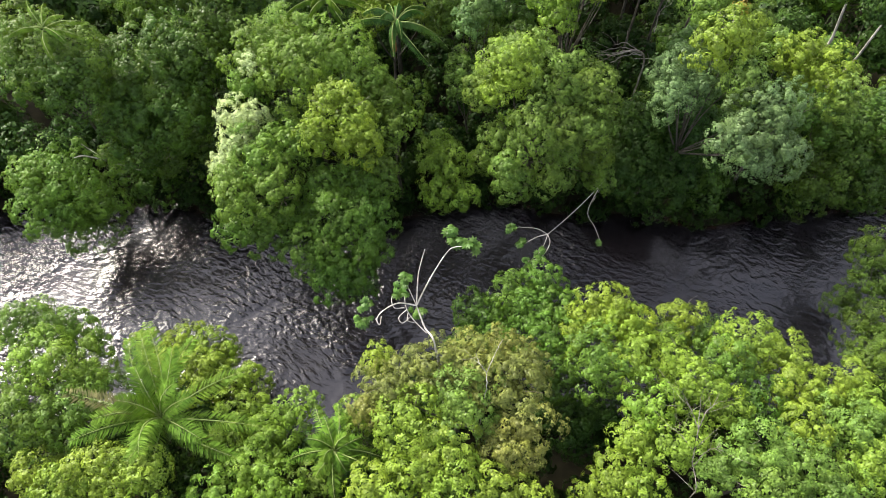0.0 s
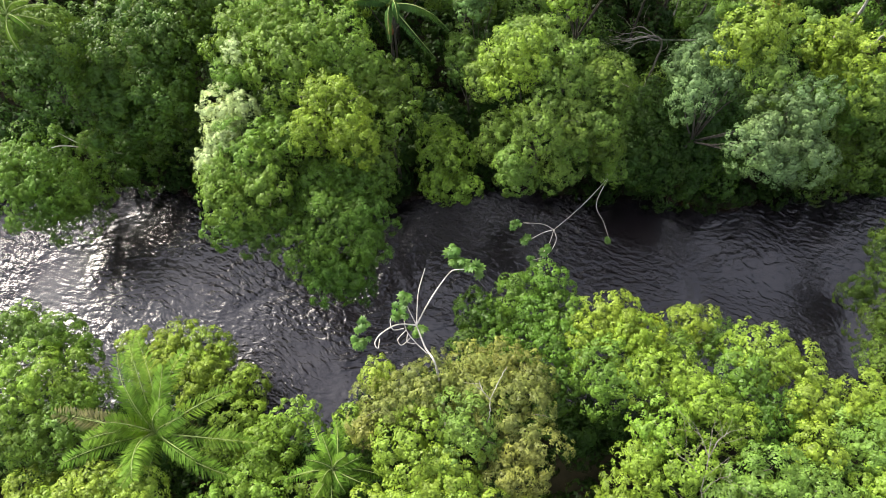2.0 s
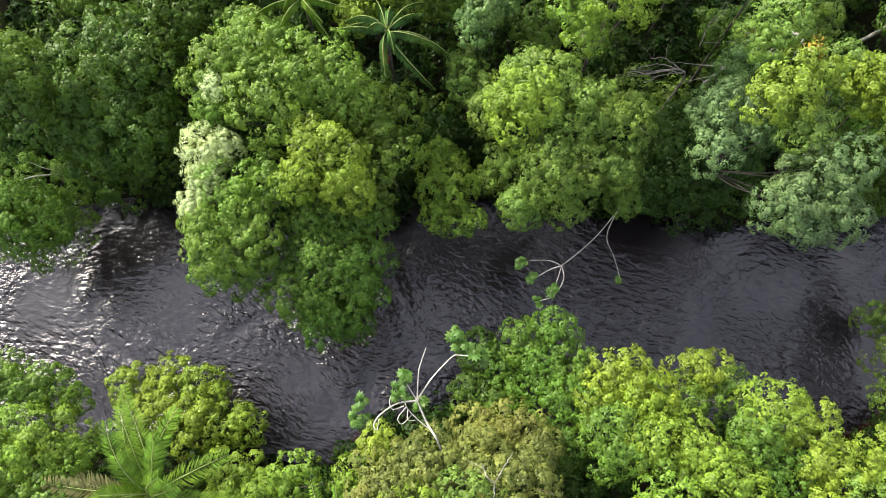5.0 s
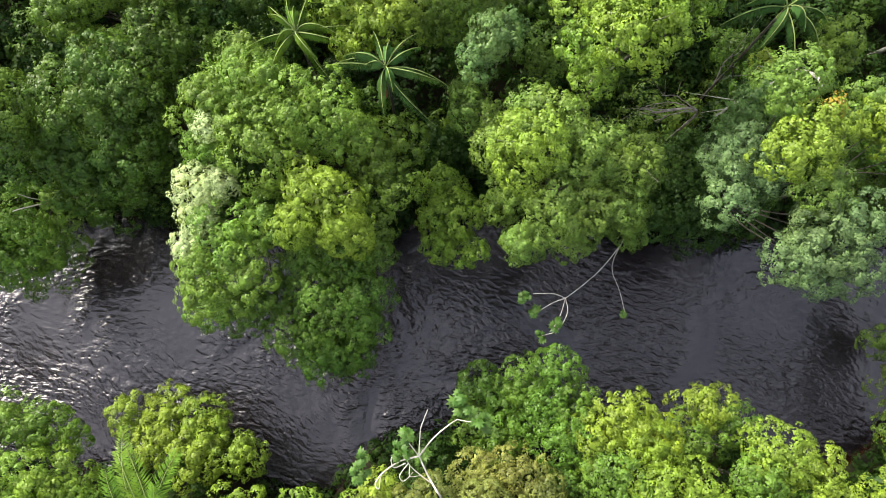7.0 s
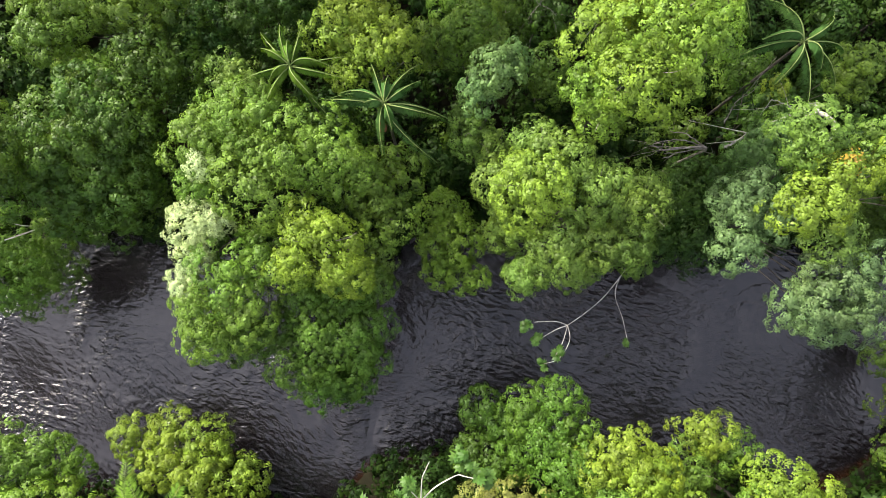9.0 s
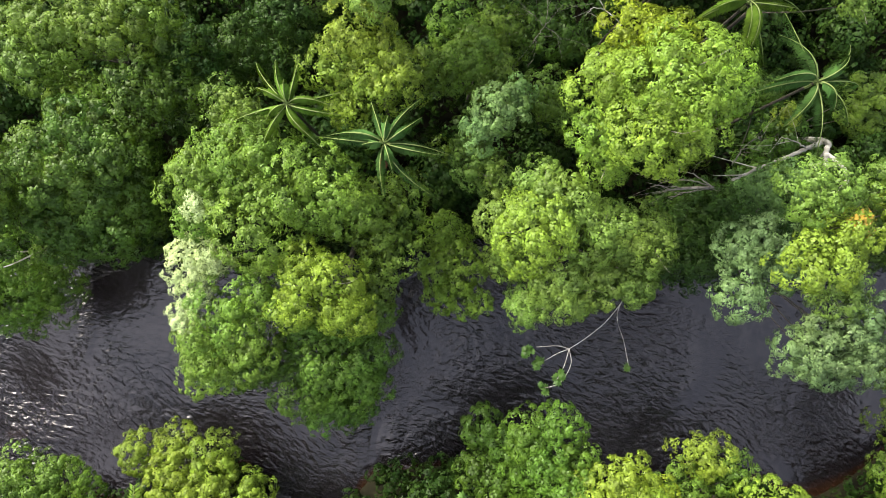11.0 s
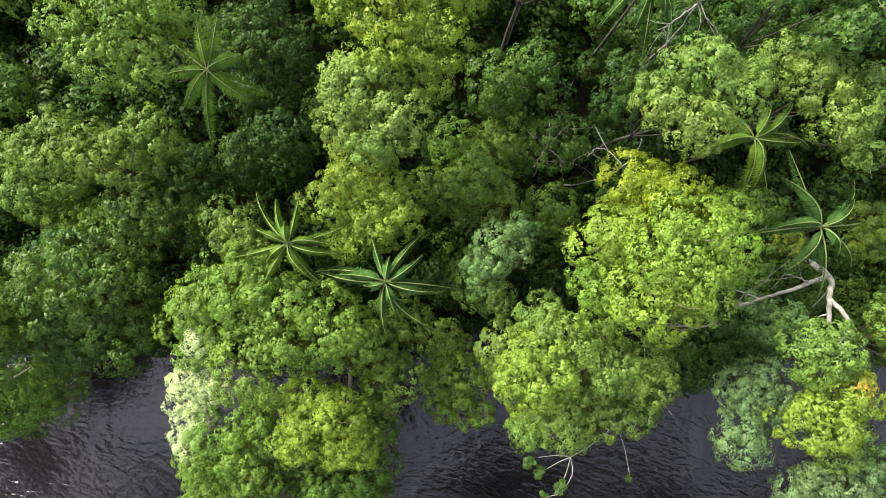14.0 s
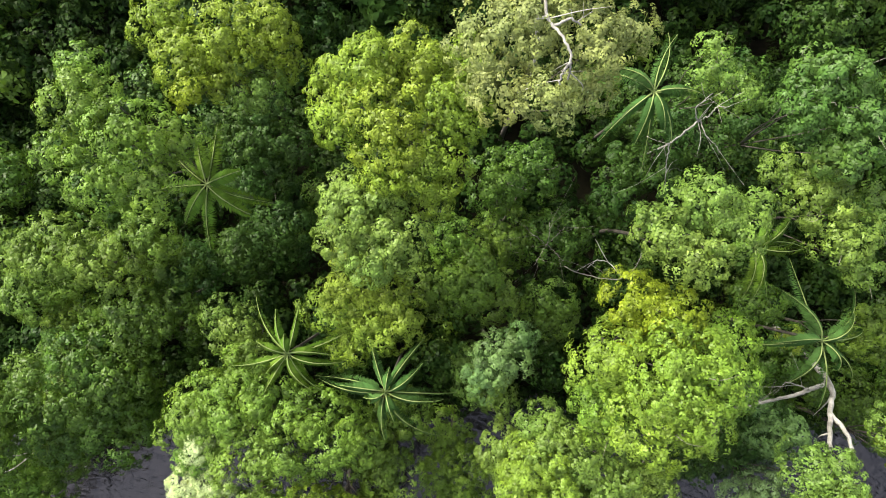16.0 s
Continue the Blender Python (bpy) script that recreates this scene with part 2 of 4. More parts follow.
def tube(line, r0, r1, sides=6, rough=0.0, rng=None):
    """Corners and quads of a tapering tube along a line."""
    line = np.asarray(line, float)
    along = unit(np.gradient(line, axis=0))
    ref = np.where(np.abs(along[:, 2:3]) > 0.9, np.array([[1.0, 0, 0]]), np.array([[0, 0, 1.0]]))
    s = unit(np.cross(along, ref))
    u = np.cross(s, along)
    n = len(line)
    rad = np.linspace(r0, r1, n)[:, None, None]
    if rough:
        rad = rad * (1 + rough * (rng.random((n, sides, 1)) - 0.5))
    a = np.linspace(0, 2 * np.pi, sides, endpoint=False)[None, :, None]
    v = line[:, None] + rad * (np.cos(a) * s[:, None] + np.sin(a) * u[:, None])
    i, j = np.meshgrid(np.arange(n - 1), np.arange(sides), indexing="ij")
    k = (j + 1) % sides
    f = np.stack([i * sides + j, i * sides + k, (i + 1) * sides + k, (i + 1) * sides + j], -1).reshape(-1, 4)
    return v.reshape(-1, 3), f


def merged(pieces):
    vs, fs, n = [], [], 0
    for v, f in pieces:
        vs.append(v), fs.append(f + n)
        n += len(v)
    return np.concatenate(vs), np.concatenate(fs)


def leaves(base, along, up, length, width, fold=0.22):
    """Corners and faces of folded, pointed leaves (two faces each, along the midrib)."""
    side = unit(np.cross(along, up))
    length, width = length[:, None], width[:, None]
    mid = base + along * length * 0.5
    v = np.stack([base, mid + side * width * 0.5 + up * width * fold, base + along * length - up * length * 0.12, mid - side * width * 0.5 + up * width * fold], 1)
    n = len(base)
    return v.reshape(-1, 3), np.arange(4 * n).reshape(n, 4)


def leaflets(base, along, up, length, width):
    """Corners and faces of small pointed leaves, one face each."""
    side = unit(np.cross(along, up))
    length, width = length[:, None], width[:, None]
    foot_ = base + along * length * 0.3
    v = np.stack([foot_ + side * width * 0.62, base + along * length * 0.92 - up * length * 0.12, foot_ - along * length * 0.3 - side * width * 0.62], 1)
    n = len(base)
    return v.reshape(-1, 3), np.arange(3 * n).reshape(n, 3)


def sphere_dirs(n, low, rng):
    """n directions spread evenly over the sphere above the height low (-1 to 1)."""
    k = np.arange(n) + 0.5
    z = 1 - (1 - low) * k / n
    a = k * 2.399963 + rng.random() * 6.28
    s = np.sqrt(np.clip(1 - z * z, 0, 1))
    d = np.stack([s * np.cos(a), s * np.sin(a), z], 1) + rng.normal(0, 0.07, (n, 3))
    return unit(d)


def foliage(r, rz, rng, spray=0.60, per=9, size=0.30, low=-0.6, ratio=0.5, lump=0.2, core=0):
    """Leaves of one part of a crown about the origin: an uneven dome of lesser clumps, each set with rosettes of leaves."""
    sub = min(1.1, max(0.5, 0.42 * r), 1.3 * r)
    m = max(5, int(1.7 * (1 - low) * (r / sub) ** 2 * (0.45 + 0.55 * rz / r)))
    d = sphere_dirs(m, low, rng)
    p1 = rng.random(3) * 6.28
    k = 1 + lump * np.sin(d * (2.2 + 0.7 * r) + p1).sum(1) * 0.5 + rng.normal(0, lump * 0.45, m)
    c = d * np.clip(k, 0.6, 1.2)[:, None] * np.array([r, r, rz]) * (1 - 0.8 * sub / r)
    own = sub * rng.uniform(0.55, 1.15, m)
    n = max(4, int(5.0 * (sub / spray) ** 2))
    dd, cc, ss = np.repeat(d, n, 0), np.repeat(c, n, 0), np.repeat(own, n, 0)
    q = unit(unit(rng.normal(size=dd.shape)) + dd * 0.75 + np.array([0, 0, 0.2]))
    at = cc + q * (ss * rng.uniform(0.70, 1.12, len(ss)))[:, None]
    face = unit(q * 0.85 + dd * 0.35 + np.array([0, 0, 0.25]) + rng.normal(0, 0.16, dd.shape))
    tuft = spray * rng.uniform(0.40, 0.62, len(at))
    at, face, tuft = np.repeat(at, per, 0), np.repeat(face, per, 0), np.repeat(tuft, per)[:, None]
    count = len(at)
    out = rng.normal(size=at.shape)
    flat = unit(out - face * (out * face).sum(1, keepdims=True))
    rho = np.sqrt(rng.random((count, 1)))
    base = at + flat * rho * tuft * 0.75 + face * (1 - rho ** 2) * tuft * 0.7
    up = unit(face + flat * rho * 0.7 + rng.normal(0, 0.11, at.shape))
    along = unit(flat + rng.normal(0, 0.75, at.shape))
    along = unit(along - up * (along * up).sum(1, keepdims=True))
    ln = size * rng.uniform(0.65, 1.25, count)
    outer = leaflets(base, along, up, ln, ln * ratio * rng.uniform(0.85, 1.15, count))
    k = int(core * r * rz)
    if not k:
        return outer
    d = sphere_dirs(k, -0.7, rng)  # older, larger leaves that close the crown from within
    p = d * rng.uniform(0.25, 0.55, (k, 1)) * np.array([r, r, rz])
    out = rng.normal(size=p.shape)
    along = unit(out - d * (out * d).sum(1, keepdims=True))
    ln = rng.uniform(0.2, 0.34, k)
    return merged([outer, leaflets(p - along * ln[:, None] * 0.5, along, d, ln, ln * 0.9)])


# ---- the ground and the river ----
def shores(x):
    """The near and the far shore's y."""
    near = 14.6 + 1.5 * np.sin(x * 0.13 + 2.9) + 0.7 * np.sin(x * 0.37 + 0.4) + 0.02 * x - 2.6 * np.exp(-((x - 29) / 5.0) ** 2) - 5.2 * np.exp(-((x + 11.2) / 3.8) ** 4)
    far = 32.4 + 0.9 * np.sin(x * 0.17 + 0.8) + 0.5 * np.sin(x * 0.45)
    return near, far


def ground_height(x, y):
    near, far = shores(x)
    inside = np.minimum(y - near, far - y)
    bank = np.clip(-inside, -4, 6)
    h = np.where(bank > 0, 0.10 + 0.9 * (1 - np.exp(-bank * 0.6)) + 0.05 * np.clip(-inside, 0, 30), np.maximum(bank * 1.8, -2.2))
    shelf = np.exp(-((x - 30) / 6.0) ** 2 - ((y - 12.5) / 3.2) ** 2) + 0.8 * np.exp(-((x + 34) / 6.0) ** 2 - ((y - 18) / 2.5) ** 2)
    h = np.where(bank < 0, np.minimum(h * (1 - 0.9 * np.clip(shelf, 0, 1)), -0.05), h)
    return h + 0.16 * np.sin(x * 0.9 + 1) * np.sin(y * 0.8) * np.clip(np.abs(bank), 0, 1) + 0.07 * np.sin(x * 2.3) * np.sin(y * 2.1 + 0.5) * np.clip(np.abs(bank), 0, 1)


def build_ground():
    fine = np.arange(-70, 70.1, 1.25)
    far = np.array([90, 130, 200, 350, 700, 1500.0])
    xs = np.concatenate([-far[::-1], fine, far])
    ys = np.concatenate([-far[::-1], np.arange(-60, 100.1, 1.25), far[1:] + 20])
    X, Y = np.meshgrid(xs, ys, indexing="ij")
    Z = ground_height(X, Y)
    a, b = X.shape
    i, j = np.meshgrid(np.arange(a - 1), np.arange(b - 1), indexing="ij")
    f = np.stack([i * b + j, (i + 1) * b + j, (i + 1) * b + j + 1, i * b + j + 1], -1).reshape(-1, 4)
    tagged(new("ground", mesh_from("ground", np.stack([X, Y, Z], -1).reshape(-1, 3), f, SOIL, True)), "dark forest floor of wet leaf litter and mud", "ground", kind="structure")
    xs = np.concatenate([-far[::-1], np.arange(-70, 70.1, 1), far])
    k = np.linspace(0, 1, 25)
    near, away = shores(xs)
    X = np.repeat(xs[:, None], 25, 1)
    Y = (near - 1.5)[:, None] * (1 - k) + (away + 1.5)[:, None] * k
    a, b = X.shape
    i, j = np.meshgrid(np.arange(a - 1), np.arange(b - 1), indexing="ij")
    f = np.stack([i * b + j, (i + 1) * b + j, (i + 1) * b + j + 1, i * b + j + 1], -1).reshape(-1, 4)
    me = mesh_from("water", np.stack([X, Y, 0 * X], -1).reshape(-1, 3), f, WATER, True)
    me.attributes.new("depth", "FLOAT", "POINT").data.foreach_set("value", np.clip(-ground_height(X, Y), 0, 3).astype(np.float32).ravel())
    tagged(new("water", me), "dark tea-coloured river with running ripples", "river", kind="structure")


build_ground()

# ---- kinds of plants ----
SPECIES = {  # leaf material, bark, leaf length, tuft spacing, leaves a tuft, width to length, unevenness
    "yellow": ("yellow", BARK, 0.129, 0.42, 24, 0.60, 0.21),
    "gold": ("gold", BARK, 0.129, 0.42, 24, 0.60, 0.28),
    "bright": ("bright", BARK, 0.139, 0.45, 24, 0.60, 0.30),
    "lime": ("lime", BARK, 0.146, 0.46, 24, 0.58, 0.30),
    "green": ("green", BARK, 0.146, 0.46, 24, 0.58, 0.28),
    "deep": ("deep", BARK, 0.166, 0.46, 18, 0.60, 0.26),
    "moss": ("moss", BARK, 0.132, 0.43, 24, 0.58, 0.32),
    "olive": ("olive", BARK, 0.132, 0.42, 24, 0.56, 0.34),
    "blue": ("blue", BARK, 0.146, 0.44, 24, 0.62, 0.26),
    "ash": ("ash", BARK, 0.122, 0.40, 24, 0.56, 0.34),
    "rich": ("rich", BARK, 0.132, 0.43, 24, 0.60, 0.26),
    "rust": ("rust", BARK, 0.15, 0.60, 3, 0.60, 0.30),
    "pale": ("pale", BARK, 0.139, 0.44, 24, 0.58, 0.28),
    "grey": ("grey", BARK, 0.129, 0.42, 24, 0.56, 0.36),
    "brown": ("brown", BARK, 0.129, 0.42, 24, 0.56, 0.30),
    "cream": ("cream", BARK, 0.118, 0.37, 24, 0.42, 0.36),
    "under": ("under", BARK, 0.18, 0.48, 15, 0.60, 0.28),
    "star": ("cecropia", BARK, 0.22, 0.52, 22, 0.42, 0.32),
}
LOBES = []  # x, y, radius of every crown built, for the fillers


def foot(x, y, split=20.0):
    """The place on the bank nearest to a crown, where its trunk stands."""
    near, far = (float(s) for s in shores(np.array(x)))
    if near - 0.4 < y < far + 0.4:
        y = near - 0.6 if y < split else far + 0.6
    return x, y, float(ground_height(np.array(x), np.array(y))) - 0.15


def tree(species, label, lobes, seed, group="", sparse=1.0, trunk=0.0, twigs=0, split=20.0):
    """A broad-leaved tree. lobes: x, y, height and radius of each rounded clump of its crown, and, where it differs, the clump's own leaf."""
    rng = np.random.default_rng(seed)
    kind, bark, size, spray, per, ratio, lump = SPECIES[species]
    wide = sum(l[3] ** 2 for l in lobes)
    mx, my = (sum(l[i] * l[3] ** 2 for l in lobes) / wide for i in (0, 1))
    mz = sum(l[2] * l[3] ** 2 for l in lobes) / wide
    at = np.array(foot(mx, my, split))
    root = thing("tree", at, label, "tree", group)
    r0 = trunk or 0.09 + 0.024 * math.sqrt(wide)
    fork = (np.array([mx, my, mz]) - at) * np.array([0.5, 0.5, 0.52])
    line = bend([(0, 0, 0), fork * np.array([0.25, 0.25, 0.5]) + np.append(rng.normal(0, 0.2, 2), 0), fork])
    part("trunk", mesh_from("trunk", *tube(line, r0, r0 * 0.6, 8, 0.12, rng), bark, True), root)
    for x, y, z, r, *own in lobes:
        LOBES.append((x, y, r))
        c = np.array([x, y, z]) - at
        mid = fork + (c - fork) * 0.5 + np.array([0, 0, -0.25]) + rng.normal(0, 0.25, 3)
        part("limb", mesh_from("limb", *tube(bend([fork, mid, c + np.array([0, 0, 0.1 * r])], 4), r0 * 0.30, 0.02, 5, 0.1, rng), bark, True), root)
        k = SPECIES[own[0]] if own else SPECIES[species]
        tall = rng.uniform(1.15, 1.5)
        low = -0.6 if 19 < y < 38 else -0.45 if 37 < y < 48 else -0.4 if 13 < y < 20 else -0.15
        v, f = foliage(r, r * tall, rng, k[3] / math.sqrt(sparse), k[4] if sparse > 0.5 else int(k[4] * 0.6), k[2] / sparse ** 0.5, low, k[5], k[6], 48 * sparse)
        ob = part("foliage", mesh_from("foliage", v, f, LEAF[k[0]]), root)
        ob.location = c - np.array([0, 0, r * (tall - 1)])
    for i in range(twigs):
        x, y, z, r, *own = lobes[i % len(lobes)]
        a, e = rng.random() * 6.28, rng.uniform(0.3, 1.25)
        d = np.array([math.cos(a) * math.cos(e), math.sin(a) * math.cos(e), math.sin(e)])
        c = np.array([x, y, z]) - at
        line = bend([c + d * r * 0.4, c + d * r * 0.8 + rng.normal(0, 0.12, 3), c + d * r * rng.uniform(1.0, 1.2) + rng.normal(0, 0.15, 3)], 4)
        part("twig", mesh_from("twig", *tube(line, 0.018, 0.006, 5), BARK_GREY, True), root, "bare grey twig")
    return root


def frond(length, rise, droop, leaflet, pairs, rng, curl=0.0, hang=-0.45, plume=0.10):
    """Corners and quads of a feather frond along +x from the origin: its midrib and its leaflets."""
    s = np.linspace(0, 1, 12)
    flat = length * (s * math.cos(rise) + 0.12 * s * s * math.sin(rise))
    line = np.stack([flat, curl * length * s ** 2, length * (math.sin(rise) * s - droop * s ** 2.1)], 1)
    rib = tube(line, 0.022 + 0.006 * length, 0.008, 5)
    t = np.linspace(0.10, 0.99, pairs)
    base = np.stack([np.interp(t, s, line[:, i]) for i in range(3)], 1)
    along = unit(np.stack([np.interp(t, s, np.gradient(line[:, i])) for i in range(3)], 1))
    side = unit(np.cross(along, np.array([0, 0, 1.0])))
    up = np.cross(side, along)
    size = leaflet * np.clip(np.sin(np.pi * (0.12 + 0.80 * t)) ** 0.6, 0.25, 1)
    rows = []
    for sign in (-1, 1):
        lean = rng.normal(0, 0.07, (pairs, 1))
        d = unit(side * sign * 0.8 + along * (0.55 + lean) + up * (hang + rng.normal(0, plume, (pairs, 1))))
        n = unit(up - d * (d * up).sum(1, keepdims=True))
        rows.append(leaves(base, d, n, size * rng.uniform(0.85, 1.1, pairs), np.full(pairs, leaflet * 0.05 + 0.028), 0.1))
    return rib, merged(rows)


def palm(label, x, y, z, length, count, seed, leaf="palm", rise=(10, 55), droop=0.42, leaflet=0.42, pairs=46, trunk=0.08, hang=-0.45, plume=0.10, dry=(), fruit=False, group="palms in the forest"):
    """A feather palm: a slim ringed trunk and arching fronds; z is the height of the growing point."""
    rng = np.random.default_rng(seed)
    at = np.array(foot(x, y))
    root = thing("palm_tree", at, label, "palm", group)
    top = np.array([x, y, z]) - at
    line = bend([(0, 0, 0), top * np.array([0.2, 0.2, 0.5]), top], 12)
    part("trunk", mesh_from("trunk", *tube(line, trunk * 1.25, trunk, 10, 0.08, rng), BARK, True), root)
    part("crownshaft", mesh_from("crownshaft", *tube(bend([top - np.array([0, 0, 0.9]), top, top + np.array([0, 0, 0.35])], 4), trunk * 1.2, 0.05, 10), MIDRIB, True), root, "smooth green sheath under the fronds")
    if fruit:
        hang_ = bend([top - np.array([0.1, 0.2, 0.1]), top - np.array([0.2, 0.75, 0.5]), top - np.array([0.2, 0.9, 1.5])], 5)
        part("fruit_cluster", mesh_from("fruit_cluster", *tube(hang_, 0.07, 0.24, 9, 0.25, rng), FRUIT, True), root, "hanging cluster of reddish-brown fruit")
    for i in range(count):
        k = i / max(1, count - 1)
        up = radians(rise[0] + (rise[1] - rise[0]) * (k ** 1.3) + rng.normal(0, 4))
        rib, blades = frond(length * rng.uniform(0.86, 1.08) * (1 - 0.15 * k), up, droop * rng.uniform(0.85, 1.2), leaflet, pairs, rng, rng.normal(0, 0.2), hang, plume)
        ob = part("frond", mesh_from("frond", *blades, LEAF["palm_dry" if i in dry else leaf]), root, "withered brownish frond" if i in dry else "")
        ob.location = top + np.array([0, 0, 0.1 + 0.25 * k])
        ob.rotation_euler = (0, 0, i * 2.399 + rng.normal(0, 0.22))
        part("midrib", mesh_from("midrib", *rib, MIDRIB, True), ob)
    return root


def star_leaf(rng, r=0.36, lobes=9):
    """A round, deeply fingered leaf."""
    a = np.linspace(0, 2 * np.pi, lobes, endpoint=False)
    d = np.stack([np.cos(a), np.sin(a), np.full(lobes, -0.4)], 1)
    return leaves(np.zeros((lobes, 3)), unit(d), np.tile([0, 0, 1.0], (lobes, 1)), np.full(lobes, r) * rng.uniform(0.8, 1.1, lobes), np.full(lobes, r * 0.48), 0.1)


def bare_tree(name, label, at, limbs, tufts, seed, bark=None, forks=0, kink=0.0):
    """A pale, nearly leafless tree. limbs: radius and the points each limb bends through; tufts: where its few rosettes of fingered leaves sit, and their spread."""
    rng = np.random.default_rng(seed)
    at = np.asarray(at, float)
    root = thing(name, at, label, "tree")
    for i, (r0, pts) in enumerate(limbs):
        line = bend(np.asarray(pts, float) - at, 7)
        line[1:-1] += rng.normal(0, kink, line[1:-1].shape)
        part("trunk" if i == 0 else "branch", mesh_from("branch", *tube(line, r0, max(0.014, r0 * 0.45), 8, 0.12, rng), bark or BARK_PALE, True), root)
        for _ in range(forks if i or forks > 2 else 0):
            k = int(rng.integers(len(line) // 2, len(line)))
            d = unit(line[k] - line[k - 1]) + rng.normal(0, 0.75, 3)
            reach = rng.uniform(0.5, 1.5)
            side = bend([line[k], line[k] + d * reach * 0.5 + rng.normal(0, 0.08, 3), line[k] + d * reach + rng.normal(0, 0.15, 3)], 4)
            part("twig", mesh_from("twig", *tube(side, r0 * 0.3, 0.006, 5), bark or BARK_PALE, True), root)
    if tufts:
        shared = [mesh_from("star_leaf", *star_leaf(rng), LEAF["cecropia"]) for _ in range(4)]
    for x, y, z, spread, count in tufts:
        for i in range(count):
            q = rng.normal(size=3)
            q = q / np.linalg.norm(q) * spread * rng.uniform(0.3, 1) * np.array([1, 1, 0.55])
            ob = part("leaf", shared[i % 4], root)
            ob.location = np.array([x, y, z]) - at + q
            ob.rotation_euler = (rng.normal(0, 0.35), rng.normal(0, 0.35), rng.random() * 6.28)
            ob.scale = [rng.uniform(0.75, 1.15)] * 3
    return root


# ---- the trees, bank by bank ----

# far bank
tree("moss", "broad leafy tree with moss-green crown over the far bank", [(-13.8, 36.1, 17.1, 2.3), (-10.8, 37.0, 17.9, 2.7), (-7.6, 35.3, 17.9, 2.7), (-10.3, 33.5, 17.7, 2.7), (-5.4, 34.3, 16.3, 2.1), (-14.3, 33.9, 15.9, 1.5)], 101)
tree("cream", "tree with cream-white blossom over the river", [(-14.8, 31.4, 15.4, 1.7), (-13.7, 34.4, 17.7, 0.8), (-15.6, 28.1, 14.3, 1.2), (-14.8, 29.6, 14.9, 1.2), (-13.4, 31.5, 15.6, 1.1)], 102)
tree("yellow", "yellow-green rounded tree leaning over the river", [(-6.8, 29.9, 17.4, 2.4), (-7.9, 31.0, 17.4, 1.5), (-5.7, 28.6, 16.8, 1.7), (-8.7, 28.7, 16.8, 1.4)], 103, twigs=8)
tree("moss", "dense green tree hanging over the dark water", [(-12.9, 28.5, 15.1, 2.4), (-14.4, 25.2, 14.4, 1.8), (-11.8, 26.3, 14.7, 2.1), (-10.6, 29.5, 15.4, 1.8), (-14.8, 26.8, 14.6, 1.5), (-15.0, 24.9, 10.8, 1.7, "rich"), (-13.2, 24.6, 10.6, 1.8, "rich"), (-11.4, 25.4, 11.6, 1.7, "rich")], 104)
tree("rich", "deep green tree reaching low over the river", [(-7.3, 24.9, 11.8, 3.0), (-5.6, 25.7, 11.7, 2.1), (-9.3, 23.4, 10.9, 2.2), (-7.3, 22.3, 9.8, 2.0), (-5.2, 23.6, 10.5, 1.6), (-8.4, 21.8, 9.1, 1.9), (-6.6, 21.8, 8.5, 1.8), (-6.4, 27.9, 12.6, 2.0), (-8.7, 27.3, 12.6, 2.0), (-4.8, 28.2, 11.8, 1.6)], 105)
tree("green", "green tree among the riverside crowns", [(-3.5, 31.8, 14.4, 1.8), (-3.2, 34.9, 13.3, 2.0), (-4.6, 29.7, 12.6, 1.6), (-4.4, 33.3, 15.0, 1.6)], 106)
tree("bright", "low bright green tree above the water", [(0.2, 30.9, 9.9, 2.1), (1.4, 28.6, 9.1, 1.5), (-0.6, 29.2, 9.1, 1.4), (-0.2, 32.9, 9.5, 1.7)], 107)
tree("olive", "broad olive-yellow tree at the water edge", [(4.6, 32.8, 19.0, 2.4, "lime"), (6.0, 34.5, 18.5, 2.1), (8.3, 32.7, 18.1, 2.3), (10.6, 32.3, 17.8, 1.9), (6.4, 29.7, 16.2, 2.2), (4.5, 28.4, 13.7, 1.4), (3.0, 33.6, 16.0, 1.7), (10.5, 30.0, 16.1, 1.5), (8.6, 30.1, 16.5, 1.7), (5.0, 35.4, 17.6, 1.5), (5.4, 29.0, 10.9, 1.7), (8.3, 29.1, 11.4, 1.8), (11.4, 30.5, 12.2, 1.6, "green"), (4.1, 31.5, 13.0, 1.6), (3.4, 31.3, 10.2, 1.4, "green"), (8.8, 29.8, 14.0, 1.5), (11.9, 29.6, 10.3, 1.4, "green")], 108, twigs=6)
tree("grey", "tall grey-green tree with yellow upper clumps beside the river", [(15.8, 32.0, 19.9, 1.8), (14.8, 29.6, 20.0, 1.6), (17.0, 34.4, 23.4, 1.8, "olive"), (18.5, 32.3, 23.0, 1.7, "yellow"), (18.3, 32.9, 24.3, 0.6, "rust"), (17.0, 31.1, 23.0, 1.7, "lime"), (19.1, 29.8, 21.5, 1.6, "olive"), (19.2, 27.3, 20.3, 2.0), (18.0, 26.4, 19.4, 1.4), (19.6, 25.6, 18.9, 1.5), (21.0, 28.0, 21.0, 1.7), (16.8, 30.7, 20.1, 1.4), (21.6, 25.9, 19.1, 1.7), (17.2, 35.0, 19.0, 1.6, "blue"), (14.9, 31.8, 20.0, 1.3)], 109)
